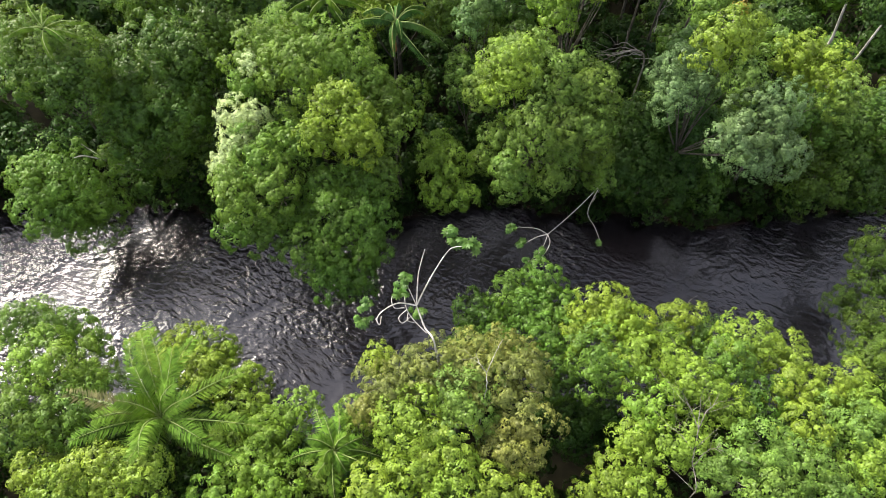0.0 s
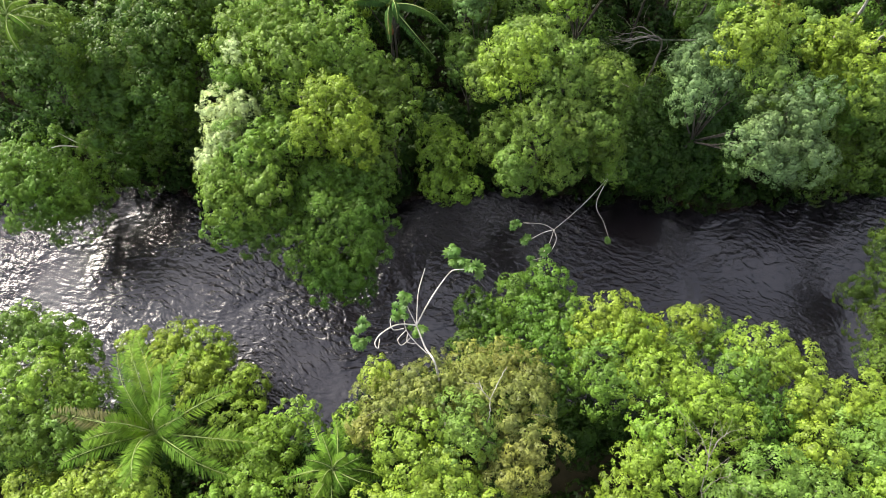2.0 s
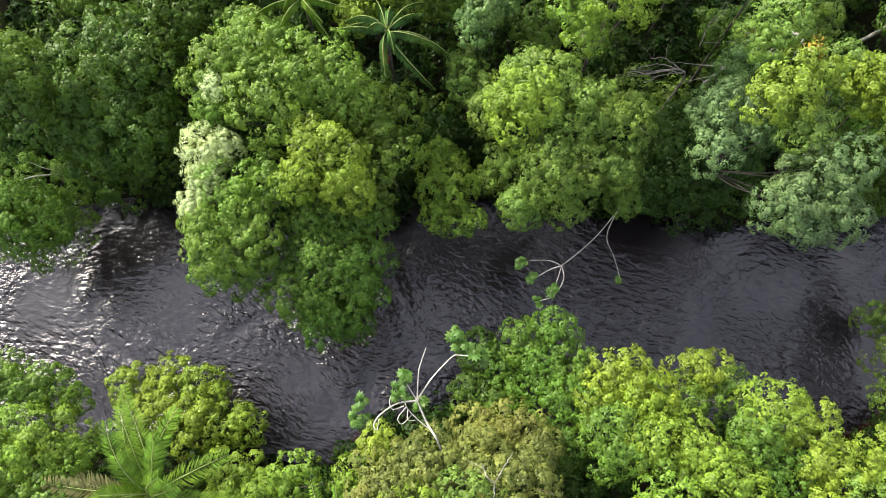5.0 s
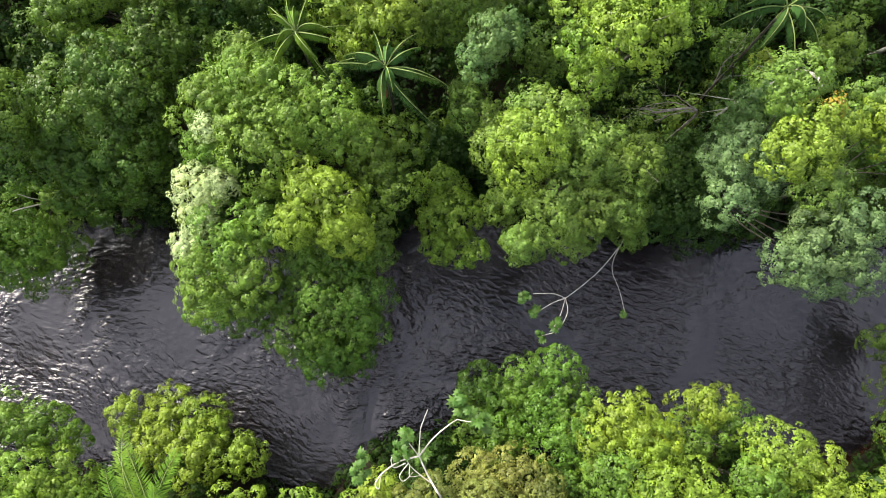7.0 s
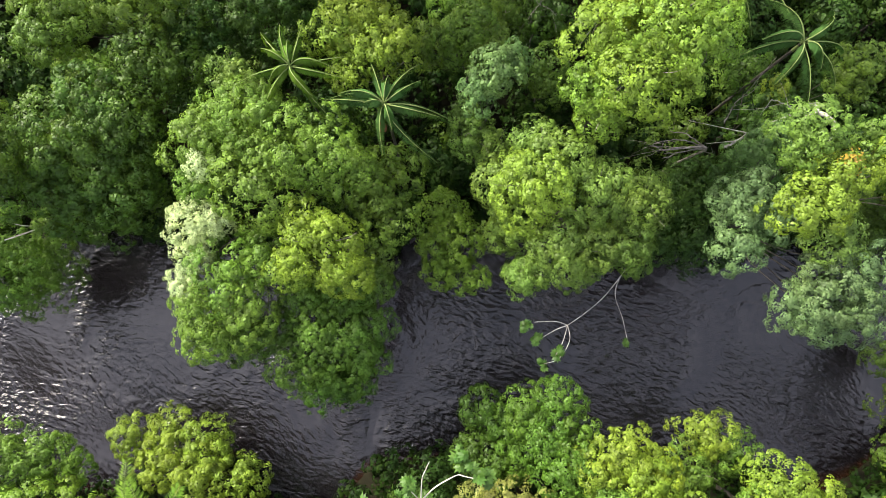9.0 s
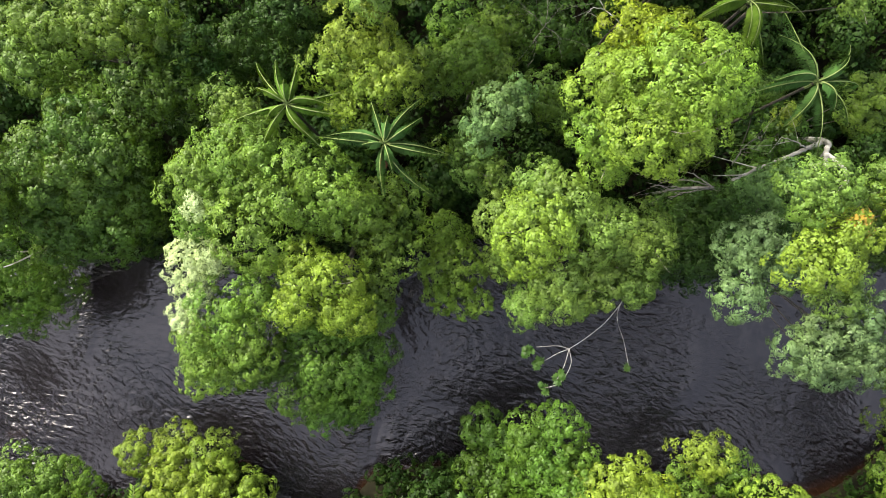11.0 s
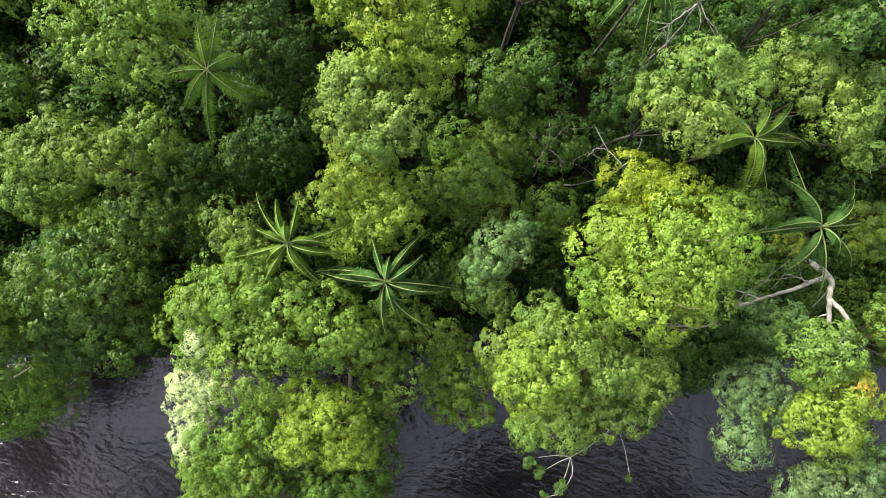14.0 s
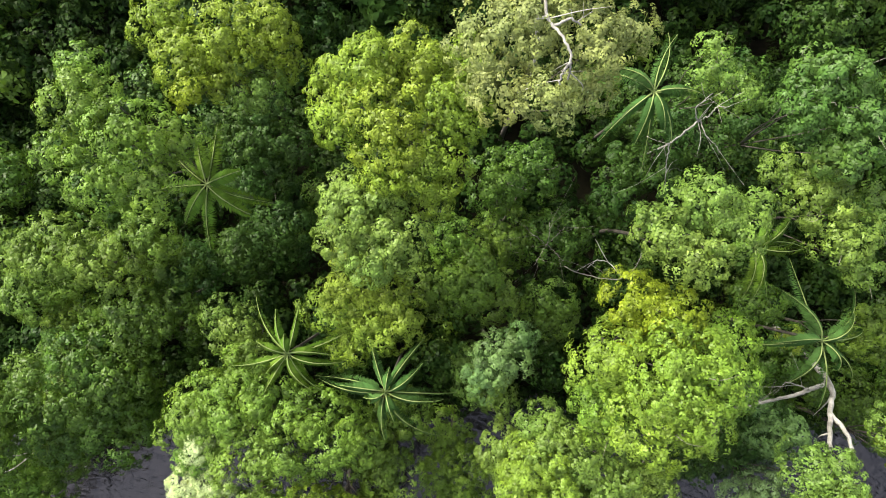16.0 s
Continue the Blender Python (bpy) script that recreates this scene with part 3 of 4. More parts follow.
tree("bright", "large lime-green tree standing above its neighbours", [(9.1, 42.1, 21.9, 1.9, "gold"), (10.7, 41.7, 22.5, 1.6, "gold"), (8.0, 39.6, 22.7, 2.1), (10.2, 39.4, 24.8, 2.5), (9.4, 37.0, 24.0, 2.1), (12.2, 38.6, 24.0, 1.6), (7.3, 37.6, 21.1, 1.5), (7.9, 36.2, 20.7, 1.4), (12.8, 40.5, 22.5, 1.6), (11.2, 37.3, 24.1, 1.5)], 110, twigs=8)
tree("lime", "rounded light green tree beside two palms", [(-4.7, 43.2, 17.5, 2.4), (-2.7, 41.5, 17.5, 1.7), (-6.5, 41.9, 17.4, 1.5), (-5.6, 39.8, 16.7, 1.3), (-4.1, 41.0, 17.6, 1.7), (-1.2, 42.7, 14.1, 1.5, "green")], 111)
tree("blue", "small blue-green tree with a domed crown", [(2.8, 39.3, 18.7, 1.5), (1.8, 38.2, 17.8, 1.2), (3.9, 40.1, 18.1, 1.0)], 112)
tree("olive", "small yellowish tree with thin foliage", [(1.7, 37.0, 13.5, 1.6), (2.9, 36.2, 13.2, 1.4), (1.2, 38.2, 13.7, 1.3)], 113, sparse=0.8, twigs=6)
tree("green", "green tree surrounded by forest", [(1.5, 43.2, 15.3, 1.9), (2.9, 42.1, 14.5, 1.6), (0.3, 42.5, 14.1, 1.5)], 114)
tree("green", "young light green tree in shade", [(6.1, 41.7, 12.6, 1.6), (6.8, 40.6, 11.7, 1.3)], 115)
tree("pale", "tall pale green tree", [(-4.0, 46.8, 22.3, 2.0), (-2.5, 45.5, 22.0, 1.7), (-5.2, 45.7, 21.5, 1.4), (-3.6, 44.6, 21.5, 1.6), (-4.8, 47.6, 21.7, 1.4)], 116)
tree("yellow", "large rounded yellow-green tree crown", [(-3.5, 53.0, 24.1, 2.0), (-1.3, 53.0, 24.1, 2.0), (-4.9, 51.0, 23.3, 1.7), (-2.5, 50.6, 24.3, 2.1), (0.3, 51.2, 24.0, 2.0), (-0.5, 49.0, 23.5, 1.7), (-0.7, 47.7, 22.2, 1.3), (-2.6, 48.8, 23.1, 1.6), (-5.4, 52.8, 22.7, 1.3), (0.8, 53.2, 23.1, 1.6)], 117)
tree("ash", "tall pale grey-green tree with bare whitish limbs in its crown", [(1.8, 53.4, 27.5, 1.7), (3.5, 53.8, 28.2, 1.9), (5.7, 52.8, 27.9, 1.8), (2.5, 51.2, 27.1, 1.5), (4.3, 51.0, 27.6, 1.4), (7.5, 54.0, 26.2, 1.3), (5.7, 51.4, 26.8, 1.1), (1.4, 52.1, 26.4, 1.0), (4.7, 55.6, 27.9, 1.8)], 118, sparse=0.85)
tree("pale", "pale green tree with a flat spreading crown", [(10.7, 46.9, 25.7, 1.5), (9.4, 45.5, 25.2, 1.3), (12.3, 45.8, 25.3, 1.4), (10.7, 44.5, 25.2, 1.4), (13.5, 46.8, 24.4, 0.9), (8.9, 46.2, 24.5, 0.9)], 119)
tree("star", "bright green tree with large fingered leaves", [(17.1, 52.1, 24.5, 1.9), (18.7, 50.5, 24.6, 1.7), (15.9, 51.0, 24.3, 1.2), (17.8, 49.1, 23.7, 1.4), (16.4, 53.0, 23.9, 1.0)], 120, twigs=8)
tree("olive", "dull green tree with loose crown", [(18.2, 47.3, 21.4, 1.8), (19.0, 45.1, 21.8, 1.6), (20.1, 43.6, 21.4, 1.0), (17.3, 48.6, 20.1, 1.6), (20.9, 46.5, 21.1, 1.5)], 121, sparse=0.85, twigs=6)
tree("moss", "tall green tree in the forest", [(-16.2, 51.5, 24.2, 1.8), (-17.4, 49.5, 24.1, 1.1), (-14.2, 50.2, 24.7, 1.9), (-15.5, 48.4, 23.9, 1.8), (-13.5, 48.1, 23.6, 1.5), (-12.7, 50.2, 23.1, 1.4), (-16.8, 53.4, 23.2, 1.3)], 122)
tree("yellow", "yellow-green tree with a golden patch", [(-12.9, 54.5, 20.9, 1.8), (-12.4, 52.8, 21.4, 1.0, "gold"), (-10.7, 55.5, 21.1, 2.1), (-8.6, 56.0, 20.7, 1.8), (-14.1, 56.6, 20.5, 1.7), (-9.7, 53.8, 19.5, 1.7, "olive"), (-11.3, 53.8, 20.1, 1.4), (-8.4, 54.9, 19.2, 1.3)], 123)
tree("green", "mid-green broad tree of dense forest", [(-22.0, 45.1, 16.1, 2.4), (-18.9, 44.8, 16.3, 2.1), (-23.9, 42.9, 15.3, 1.9), (-17.2, 45.7, 15.9, 1.8), (-24.5, 45.1, 15.5, 1.6)], 124)
tree("bright", "bright-leaved tree among darker crowns", [(-22.6, 40.9, 13.9, 1.5), (-21.0, 41.3, 14.2, 1.3), (-23.2, 42.0, 13.8, 1.1)], 125)
# two low lobes take the darkened leaf, as shade below the crowns
tree("deep", "shaded dark green tree", [(-18.2, 41.4, 14.6, 2.3), (-16.3, 41.7, 13.7, 2.2), (-19.4, 39.8, 14.3, 2.0), (-15.6, 44.0, 12.7, 2.2, "under"), (-13.0, 45.0, 12.2, 2.1, "under"), (-16.5, 44.4, 13.8, 2.0)], 126)
tree("under", "tree below the tall crowns, shade put into its leaf colour", [(-12.3, 49.3, 10.7, 2.2), (-13.3, 52.9, 10.7, 2.2), (-10.5, 46.7, 10.8, 2.0)], 127)
tree("green", "dull green riverside tree", [(-22.0, 37.2, 13.1, 2.4), (-25.7, 36.1, 12.1, 2.3), (-20.1, 35.5, 11.7, 2.2), (-24.3, 34.3, 10.9, 1.8), (-20.8, 38.7, 13.5, 1.7)], 128)
tree("olive", "low olive tree by a palm", [(-12.5, 40.3, 14.0, 1.7), (-13.6, 41.3, 13.7, 1.3), (-11.5, 38.8, 15.1, 1.5)], 129)
tree("deep", "dark green tree under the great crown", [(3.0, 49.1, 13.7, 2.2), (5.2, 49.7, 14.0, 1.7), (3.8, 45.8, 11.7, 2.1, "green"), (6.6, 45.8, 11.7, 2.1), (2.0, 44.8, 13.0, 1.7, "green"), (0.3, 45.5, 13.6, 1.5, "moss")], 130, twigs=10)
tree("olive", "thin olive tree with crooked pale branches", [(13.3, 53.7, 20.2, 1.3), (14.7, 52.7, 20.3, 1.2), (13.8, 55.2, 19.4, 1.0)], 131, sparse=0.7, twigs=8)
tree("green", "green tree at the edge of the clearing", [(24.1, 40.4, 16.1, 1.6), (23.8, 39.4, 15.2, 1.3), (20.0, 39.6, 14.5, 0.9, "lime")], 132)
tree("under", "green bushy tree by the fallen trunk, leaf colour darkened for shade", [(16.0, 34.6, 10.8, 2.0), (17.8, 33.5, 10.9, 1.8), (18.3, 35.3, 13.1, 1.5, "blue"), (17.4, 31.5, 8.0, 1.7)], 133)
tree("moss", "bright green low tree drooping to the water", [(-30.1, 30.4, 9.0, 3.3), (-31.8, 28.5, 7.4, 2.7), (-29.8, 28.9, 4.9, 2.6), (-32.2, 30.5, 9.3, 2.0), (-28.3, 30.0, 6.8, 2.1), (-26.5, 32.3, 9.0, 1.6)], 134)
tree("green", "tall leafy tree on the far bank", [(-29.5, 35.7, 17.2, 3.1), (-27.4, 34.4, 15.9, 2.7, "deep"), (-31.3, 34.8, 14.9, 1.9, "deep"), (-26.9, 36.4, 17.0, 2.5), (-31.2, 37.8, 17.5, 2.5)], 135)
tree("deep", "dense dark tree on the far bank", [(-22.8, 37.2, 14.0, 3.3), (-21.3, 34.9, 12.1, 3.1), (-24.6, 34.2, 10.2, 2.9), (-22.0, 34.6, 7.3, 2.8), (-24.6, 35.4, 12.9, 2.6), (-25.7, 34.0, 4.9, 2.7), (-19.9, 37.9, 13.9, 2.6)], 136)
tree("deep", "dark green tree above the shaded bank", [(-21.2, 38.8, 15.6, 2.3), (-22.8, 40.0, 13.2, 1.8), (-19.9, 37.7, 15.0, 1.7)], 137)
tree("under", "tree between the river crowns, leaf colour darkened for shade", [(15.5, 33.0, 10.3, 2.9), (17.9, 31.8, 7.3, 2.8), (14.8, 31.4, 8.6, 2.3), (19.2, 33.3, 8.3, 2.8), (15.8, 33.9, 12.7, 2.2), (19.6, 33.3, 11.4, 2.6), (17.7, 33.6, 13.7, 2.1)], 138)
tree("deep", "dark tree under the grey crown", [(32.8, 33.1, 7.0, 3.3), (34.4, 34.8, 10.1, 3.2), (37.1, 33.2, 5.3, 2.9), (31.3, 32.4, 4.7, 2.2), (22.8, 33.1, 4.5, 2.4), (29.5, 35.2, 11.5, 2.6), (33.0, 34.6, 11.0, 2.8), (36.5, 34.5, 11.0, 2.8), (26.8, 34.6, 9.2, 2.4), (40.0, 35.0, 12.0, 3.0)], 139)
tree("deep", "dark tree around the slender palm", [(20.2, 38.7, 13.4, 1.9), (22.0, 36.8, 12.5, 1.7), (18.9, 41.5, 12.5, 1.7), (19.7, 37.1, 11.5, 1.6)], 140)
tree("under", "dense understorey tree below bare branches, leaf colour darkened for shade", [(12.0, 53.4, 11.7, 2.1), (13.9, 52.0, 12.8, 2.1), (15.9, 51.3, 12.9, 1.9), (17.4, 52.1, 13.9, 1.8), (11.5, 50.4, 10.8, 2.0), (15.0, 54.6, 11.8, 1.9), (13.6, 49.5, 12.0, 1.7), (20.1, 53.2, 13.9, 1.8), (10.7, 47.9, 11.0, 1.6)], 141)
tree("under", "understorey tree below the golden crown, leaf colour darkened for shade", [(-11.2, 53.7, 11.8, 1.9), (-10.2, 51.3, 11.7, 2.1), (-11.6, 51.4, 13.1, 1.5)], 142)

tree("yellow", "yellow-green tree standing behind a grey-green one", [(24.6, 33.9, 19.3, 1.8), (26.2, 32.2, 19.2, 1.8), (23.6, 35.3, 18.6, 1.4, "olive"), (26.9, 30.5, 18.6, 1.6, "olive"), (25.6, 34.4, 17.6, 1.8, "lime")], 168)

# near bank
tree("bright", "green tree on the near bank", [(-28.2, 17.5, 10.9, 2.4, "green"), (-26.0, 17.3, 10.2, 1.9, "green"), (-24.6, 16.7, 9.1, 1.6), (-26.0, 13.5, 12.3, 2.9), (-23.9, 13.7, 11.6, 2.4), (-25.8, 10.5, 12.4, 2.6, "green"), (-23.1, 10.6, 12.2, 2.1, "green"), (-22.6, 13.1, 10.9, 1.8)], 143)
tree("lime", "light green bushy tree behind the palm", [(-22.4, 17.5, 4.9, 1.8), (-19.7, 17.9, 5.0, 1.9), (-16.9, 17.1, 5.3, 2.1), (-14.4, 15.1, 5.9, 1.8), (-20.0, 16.0, 6.2, 2.1), (-17.1, 15.1, 6.6, 2.3)], 144)
tree("bright", "low light green bush at the bank", [(-13.5, 11.6, 8.3, 2.0), (-11.4, 10.7, 8.8, 1.9), (-9.5, 11.8, 9.1, 1.6), (-11.4, 9.1, 9.3, 2.0), (-14.3, 9.7, 8.5, 1.7), (-6.2, 11.5, 8.6, 1.5)], 145)
tree("brown", "brownish green tree with dry leaves on the near bank", [(-3.2, 12.3, 13.7, 2.2), (-0.8, 13.1, 14.4, 2.1), (1.9, 13.0, 14.8, 2.0), (3.9, 11.7, 14.6, 2.3), (-1.8, 9.7, 14.5, 2.4, "lime"), (4.8, 9.4, 14.3, 2.0), (1.2, 10.6, 15.0, 2.4, "olive"), (3.8, 8.2, 13.8, 2.0), (-4.6, 11.1, 13.1, 1.5), (0.2, 8.0, 14.7, 2.1, "lime"), (-4.0, 13.9, 13.3, 1.2, "lime"), (1.7, 14.5, 12.8, 1.7), (3.7, 14.6, 12.8, 1.8), (5.5, 13.6, 12.8, 1.7)], 146, twigs=5)
tree("rich", "glossy deep green tree at the water edge", [(5.0, 19.8, 10.4, 1.9), (7.0, 20.5, 10.8, 1.7), (6.1, 18.0, 10.5, 2.1), (8.0, 18.3, 11.0, 1.7), (2.3, 19.7, 7.5, 1.7, "deep"), (3.9, 18.8, 8.5, 1.6, "deep"), (7.4, 16.1, 11.3, 2.1), (1.7, 17.1, 7.9, 1.6, "deep"), (3.2, 16.2, 8.4, 1.8, "deep"), (4.4, 17.1, 9.0, 1.6), (7.3, 13.6, 10.6, 1.8, "deep")], 147)
tree("lime", "sunlit yellow-green tree on the near bank", [(10.5, 17.7, 13.2, 1.8), (11.8, 16.1, 13.4, 1.8, "yellow"), (9.1, 16.5, 12.4, 1.8), (9.8, 14.0, 13.0, 2.4, "green"), (12.1, 13.7, 13.8, 2.0), (11.0, 17.3, 12.6, 1.6, "gold"), (12.6, 16.4, 12.8, 1.4, "gold")], 148)
tree("lime", "broad light green tree on the near bank", [(16.6, 18.1, 9.3, 2.0), (14.6, 15.9, 10.7, 2.1, "green"), (18.4, 16.9, 9.1, 1.8, "green"), (14.5, 13.4, 13.6, 1.9), (12.3, 10.8, 14.1, 1.9, "bright"), (15.0, 11.8, 14.4, 1.9, "bright"), (11.4, 8.9, 13.9, 1.8), (13.5, 8.4, 14.4, 1.8)], 149, twigs=6)
tree("lime", "wide green tree on the near bank", [(20.0, 15.4, 12.2, 2.1), (22.1, 14.6, 12.2, 1.7), (18.0, 14.0, 13.0, 1.7, "green"), (19.7, 12.0, 11.6, 2.2, "rich"), (17.0, 11.0, 13.4, 1.9), (21.8, 12.3, 12.4, 1.8)], 150)
tree("lime", "yellow-green spreading tree on the near bank", [(23.6, 12.3, 12.3, 1.9), (26.1, 12.8, 11.9, 1.8), (24.3, 9.7, 13.1, 2.3, "olive"), (26.5, 11.1, 12.9, 1.9, "bright"), (21.4, 9.6, 13.5, 1.7), (24.9, 7.6, 13.8, 2.0)], 151)
tree("olive", "olive tree in the near forest", [(17.5, 8.0, 14.7, 2.1), (15.8, 6.9, 14.4, 1.8), (19.6, 7.4, 14.9, 1.9), (18.0, 5.8, 15.4, 1.8), (21.8, 6.2, 14.9, 1.9)], 152, twigs=5)
tree("lime", "bright yellow-green crown beside the large palm", [(-20.4, 7.2, 12.7, 2.2), (-18.2, 6.8, 13.1, 2.0), (-22.1, 6.5, 12.9, 1.8), (-17.5, 7.5, 12.7, 1.3), (-24.5, 7.3, 12.0, 1.7)], 153)
tree("lime", "bright leafy crown below the brownish tree", [(-2.0, 6.5, 14.7, 2.2), (0.5, 6.2, 14.9, 1.9), (-4.2, 5.9, 14.5, 1.7), (2.7, 5.9, 14.5, 1.7), (4.9, 5.7, 14.1, 1.4)], 154)
tree("bright", "small light green crown on the near bank", [(-12.3, 7.2, 10.8, 2.1), (-13.8, 6.1, 11.0, 1.7), (-10.1, 6.5, 11.0, 1.7), (-8.1, 7.4, 9.0, 1.6, "green")], 155)
tree("lime", "light crown beside a dark gap", [(10.1, 6.8, 12.9, 1.8), (11.4, 6.1, 13.6, 1.4), (8.7, 5.9, 12.6, 1.5)], 156)
tree("green", "dark green bush leaning out over the water", [(33.8, 25.2, 6.9, 1.8), (34.2, 22.8, 5.8, 2.0), (32.8, 22.5, 3.2, 1.4), (32.9, 19.5, 5.7, 2.1), (30.9, 16.1, 7.8, 2.0)], 157, twigs=6, split=40)

tree("deep", "tall dark tree beside the river bend on the near bank", [(-40.5, 18.5, 14.0, 3.4), (-42.5, 21.5, 13.0, 3.2), (-41.0, 15.5, 15.0, 3.2), (-44.0, 18.5, 17.0, 3.4), (-41.0, 20.0, 9.0, 3.0)], 167, split=40)

tree("under", "bush in a gap between sunlit crowns, leaf colour darkened for shade", [(9.5, 12.5, 8.0, 1.9), (8.5, 11.0, 8.2, 1.8), (10.9, 12.0, 8.0, 1.7), (7.6, 12.3, 6.6, 1.7)], 169)

# palms
palm("feather palm with arching blue-green fronds", -3.4, 37.6, 18.0, 4.3, 13, 158, leaflet=0.62, droop=0.88, rise=(24, 76), hang=-1.25, pairs=80, fruit=True)
palm("slim palm with light green narrow fronds", -8.5, 39.7, 18.2, 3.7, 13, 159, leaf="palm_lime", droop=0.82, rise=(20, 74), leaflet=0.52, hang=-1.25, pairs=74)
palm("palm half hidden by leafy crowns", 18.8, 40.2, 19.6, 3.9, 11, 160, leaflet=0.6, droop=0.82, rise=(14, 70), hang=-1.2, pairs=74)
palm("palm in the shade of tall trees", -12.1, 48.5, 19.8, 3.3, 9, 161, leaf="palm_lime", leaflet=0.62, hang=-0.65, pairs=70, droop=0.7)
palm("palm beside the pale grey tree", 10.3, 52.7, 20.4, 3.6, 11, 162, leaflet=0.55, droop=0.75, hang=-0.9, pairs=70)
palm("palm beneath the flat pale crown", 16.3, 45.0, 17.8, 3.5, 12, 163, leaf="palm_lime", leaflet=0.55, droop=0.7, hang=-0.9, pairs=66)
palm("palm on the far bank with bright fronds", -27.5, 35.6, 19.5, 2.9, 10, 164, leaf="palm_lime", hang=-0.8)
palm("large spreading palm with long drooping fronds on the bank", -17.8, 10.9, 10.6, 7.0, 25, 165, leaf="palm_lime", rise=(30, 84), droop=0.40, hang=-0.12, plume=0.22, leaflet=0.92, pairs=62, dry=(4, 9), trunk=0.28, group="palms on the near bank")
palm("young bright green palm among bushes", -6.6, 8.7, 11.5, 3.8, 13, 166, leaf="palm_lime", rise=(34, 84), droop=0.6, leaflet=0.7, hang=-0.6, plume=0.25, group="palms on the near bank")

# pale, nearly bare trees
bare_tree("bare_tree", "white-stemmed tree with curling bare limbs and few leaf rosettes", (0.13, 11.38, 0.9), [
    (0.085, [(0.13, 11.38, 0.9), (0.03, 12.38, 9.0), (-0.47, 13.98, 15.90), (-1.08, 15.01, 16.20), (-1.58, 16.17, 16.80)]),
    (0.046, [(-1.58, 16.17, 16.80), (-0.79, 17.22, 18.20), (0.03, 18.00, 19.60), (0.42, 18.28, 20.10)]),
    (0.037, [(-1.58, 16.17, 16.80), (-1.47, 17.55, 17.90), (-1.29, 18.13, 18.60), (-1.05, 18.72, 19.20)]),
    (0.043, [(-1.58, 16.17, 16.80), (-2.61, 15.98, 17.60), (-3.46, 15.43, 17.80), (-3.80, 14.91, 17.80), (-3.64, 14.64, 17.60), (-3.57, 15.20, 17.50)]),
    (0.034, [(-1.58, 16.17, 16.80), (-2.06, 16.94, 17.80), (-2.38, 17.50, 18.40)]),
    (0.034, [(-0.97, 14.69, 16.10), (-1.64, 15.25, 16.50), (-2.14, 15.83, 17.00), (-2.30, 16.60, 17.40)]),
    (0.031, [(-2.29, 15.86, 17.20), (-2.83, 15.69, 17.60), (-2.99, 16.10, 17.90), (-2.83, 16.48, 18.00)]),
    (0.025, [(-2.14, 15.83, 17.00), (-2.58, 15.25, 17.20), (-2.37, 14.94, 17.10), (-1.86, 15.40, 17.00)]),
    (0.028, [(0.42, 18.28, 20.10), (0.76, 18.23, 20.40), (1.30, 18.16, 20.60)]),
    (0.025, [(-2.08, 15.66, 16.80), (-2.06, 15.16, 16.90), (-1.54, 15.14, 16.60)]),
], [
    (0.51, 19.14, 20.40, 0.50, 9),
    (0.90, 18.72, 20.30, 0.45, 6),
    (1.65, 18.31, 20.60, 0.50, 9),
    (-2.24, 17.29, 18.30, 0.50, 8),
    (-2.50, 16.65, 18.10, 0.50, 7),
    (-4.63, 16.04, 17.20, 0.50, 8),
    (-4.73, 15.20, 16.80, 0.55, 9),
    (-1.44, 16.10, 16.00, 0.60, 9),
], 301)
bare_tree("bare_tree", "thin white branches hanging over the water with small leaf rosettes", (13.6, 33.2, 0.2), [
    (0.045, [(13.6, 33.2, 0.2), (13.8, 32.4, 5.5), (12.7, 30.2, 8.6), (10.6, 27.6, 9.6), (9.2, 26.3, 9.4), (7.94, 25.36, 8.9)]),
    (0.033, [(7.94, 25.36, 8.90), (7.08, 25.62, 9.30), (5.68, 25.60, 9.60)]),
    (0.033, [(7.94, 25.36, 8.90), (7.08, 25.06, 9.00), (5.98, 24.43, 9.00)]),
    (0.029, [(7.94, 25.36, 8.90), (7.51, 24.23, 9.20), (7.01, 23.42, 9.40)]),
    (0.029, [(7.94, 25.36, 8.90), (7.98, 24.37, 9.20), (7.26, 23.23, 9.30), (6.24, 22.86, 9.30)]),
    (0.03, [(12.6, 30.2, 8.6), (11.3, 27.7, 8.4), (11.5, 25.8, 9.2), (11.66, 24.24, 9.7)]),
], [
    (5.10, 25.38, 9.90, 0.40, 6),
    (5.84, 24.56, 9.20, 0.40, 6),
    (7.15, 23.65, 9.40, 0.35, 5),
    (6.07, 22.86, 9.30, 0.35, 5),
    (11.60, 24.20, 9.80, 0.15, 2),
], 302)
bare_tree("dead_tree", "leaning grey trunk, bare and broken, among the trees", (23.4, 40.5, 1.2), [
    (0.22, [(23.4, 40.5, 1.2), (22.0, 38.9, 10.0), (20.6, 37.6, 17.2), (19.2, 36.5, 19.8), (17.8, 35.5, 22.4)]),
    (0.14, [(19.2, 36.5, 19.8), (19.50, 35.70, 20.80), (19.27, 34.75, 21.50)]),
    (0.14, [(20.6, 37.6, 17.2), (19.6, 37.2, 17.2), (18.6, 36.8, 16.9), (17.22, 36.20, 16.00), (16.37, 35.76, 15.00)]),
    (0.05, [(19.6, 37.2, 17.2), (18.95, 37.44, 17.60), (17.95, 37.76, 17.80)]),
], [], 303, BARK_LICHEN, 3, 0.025)
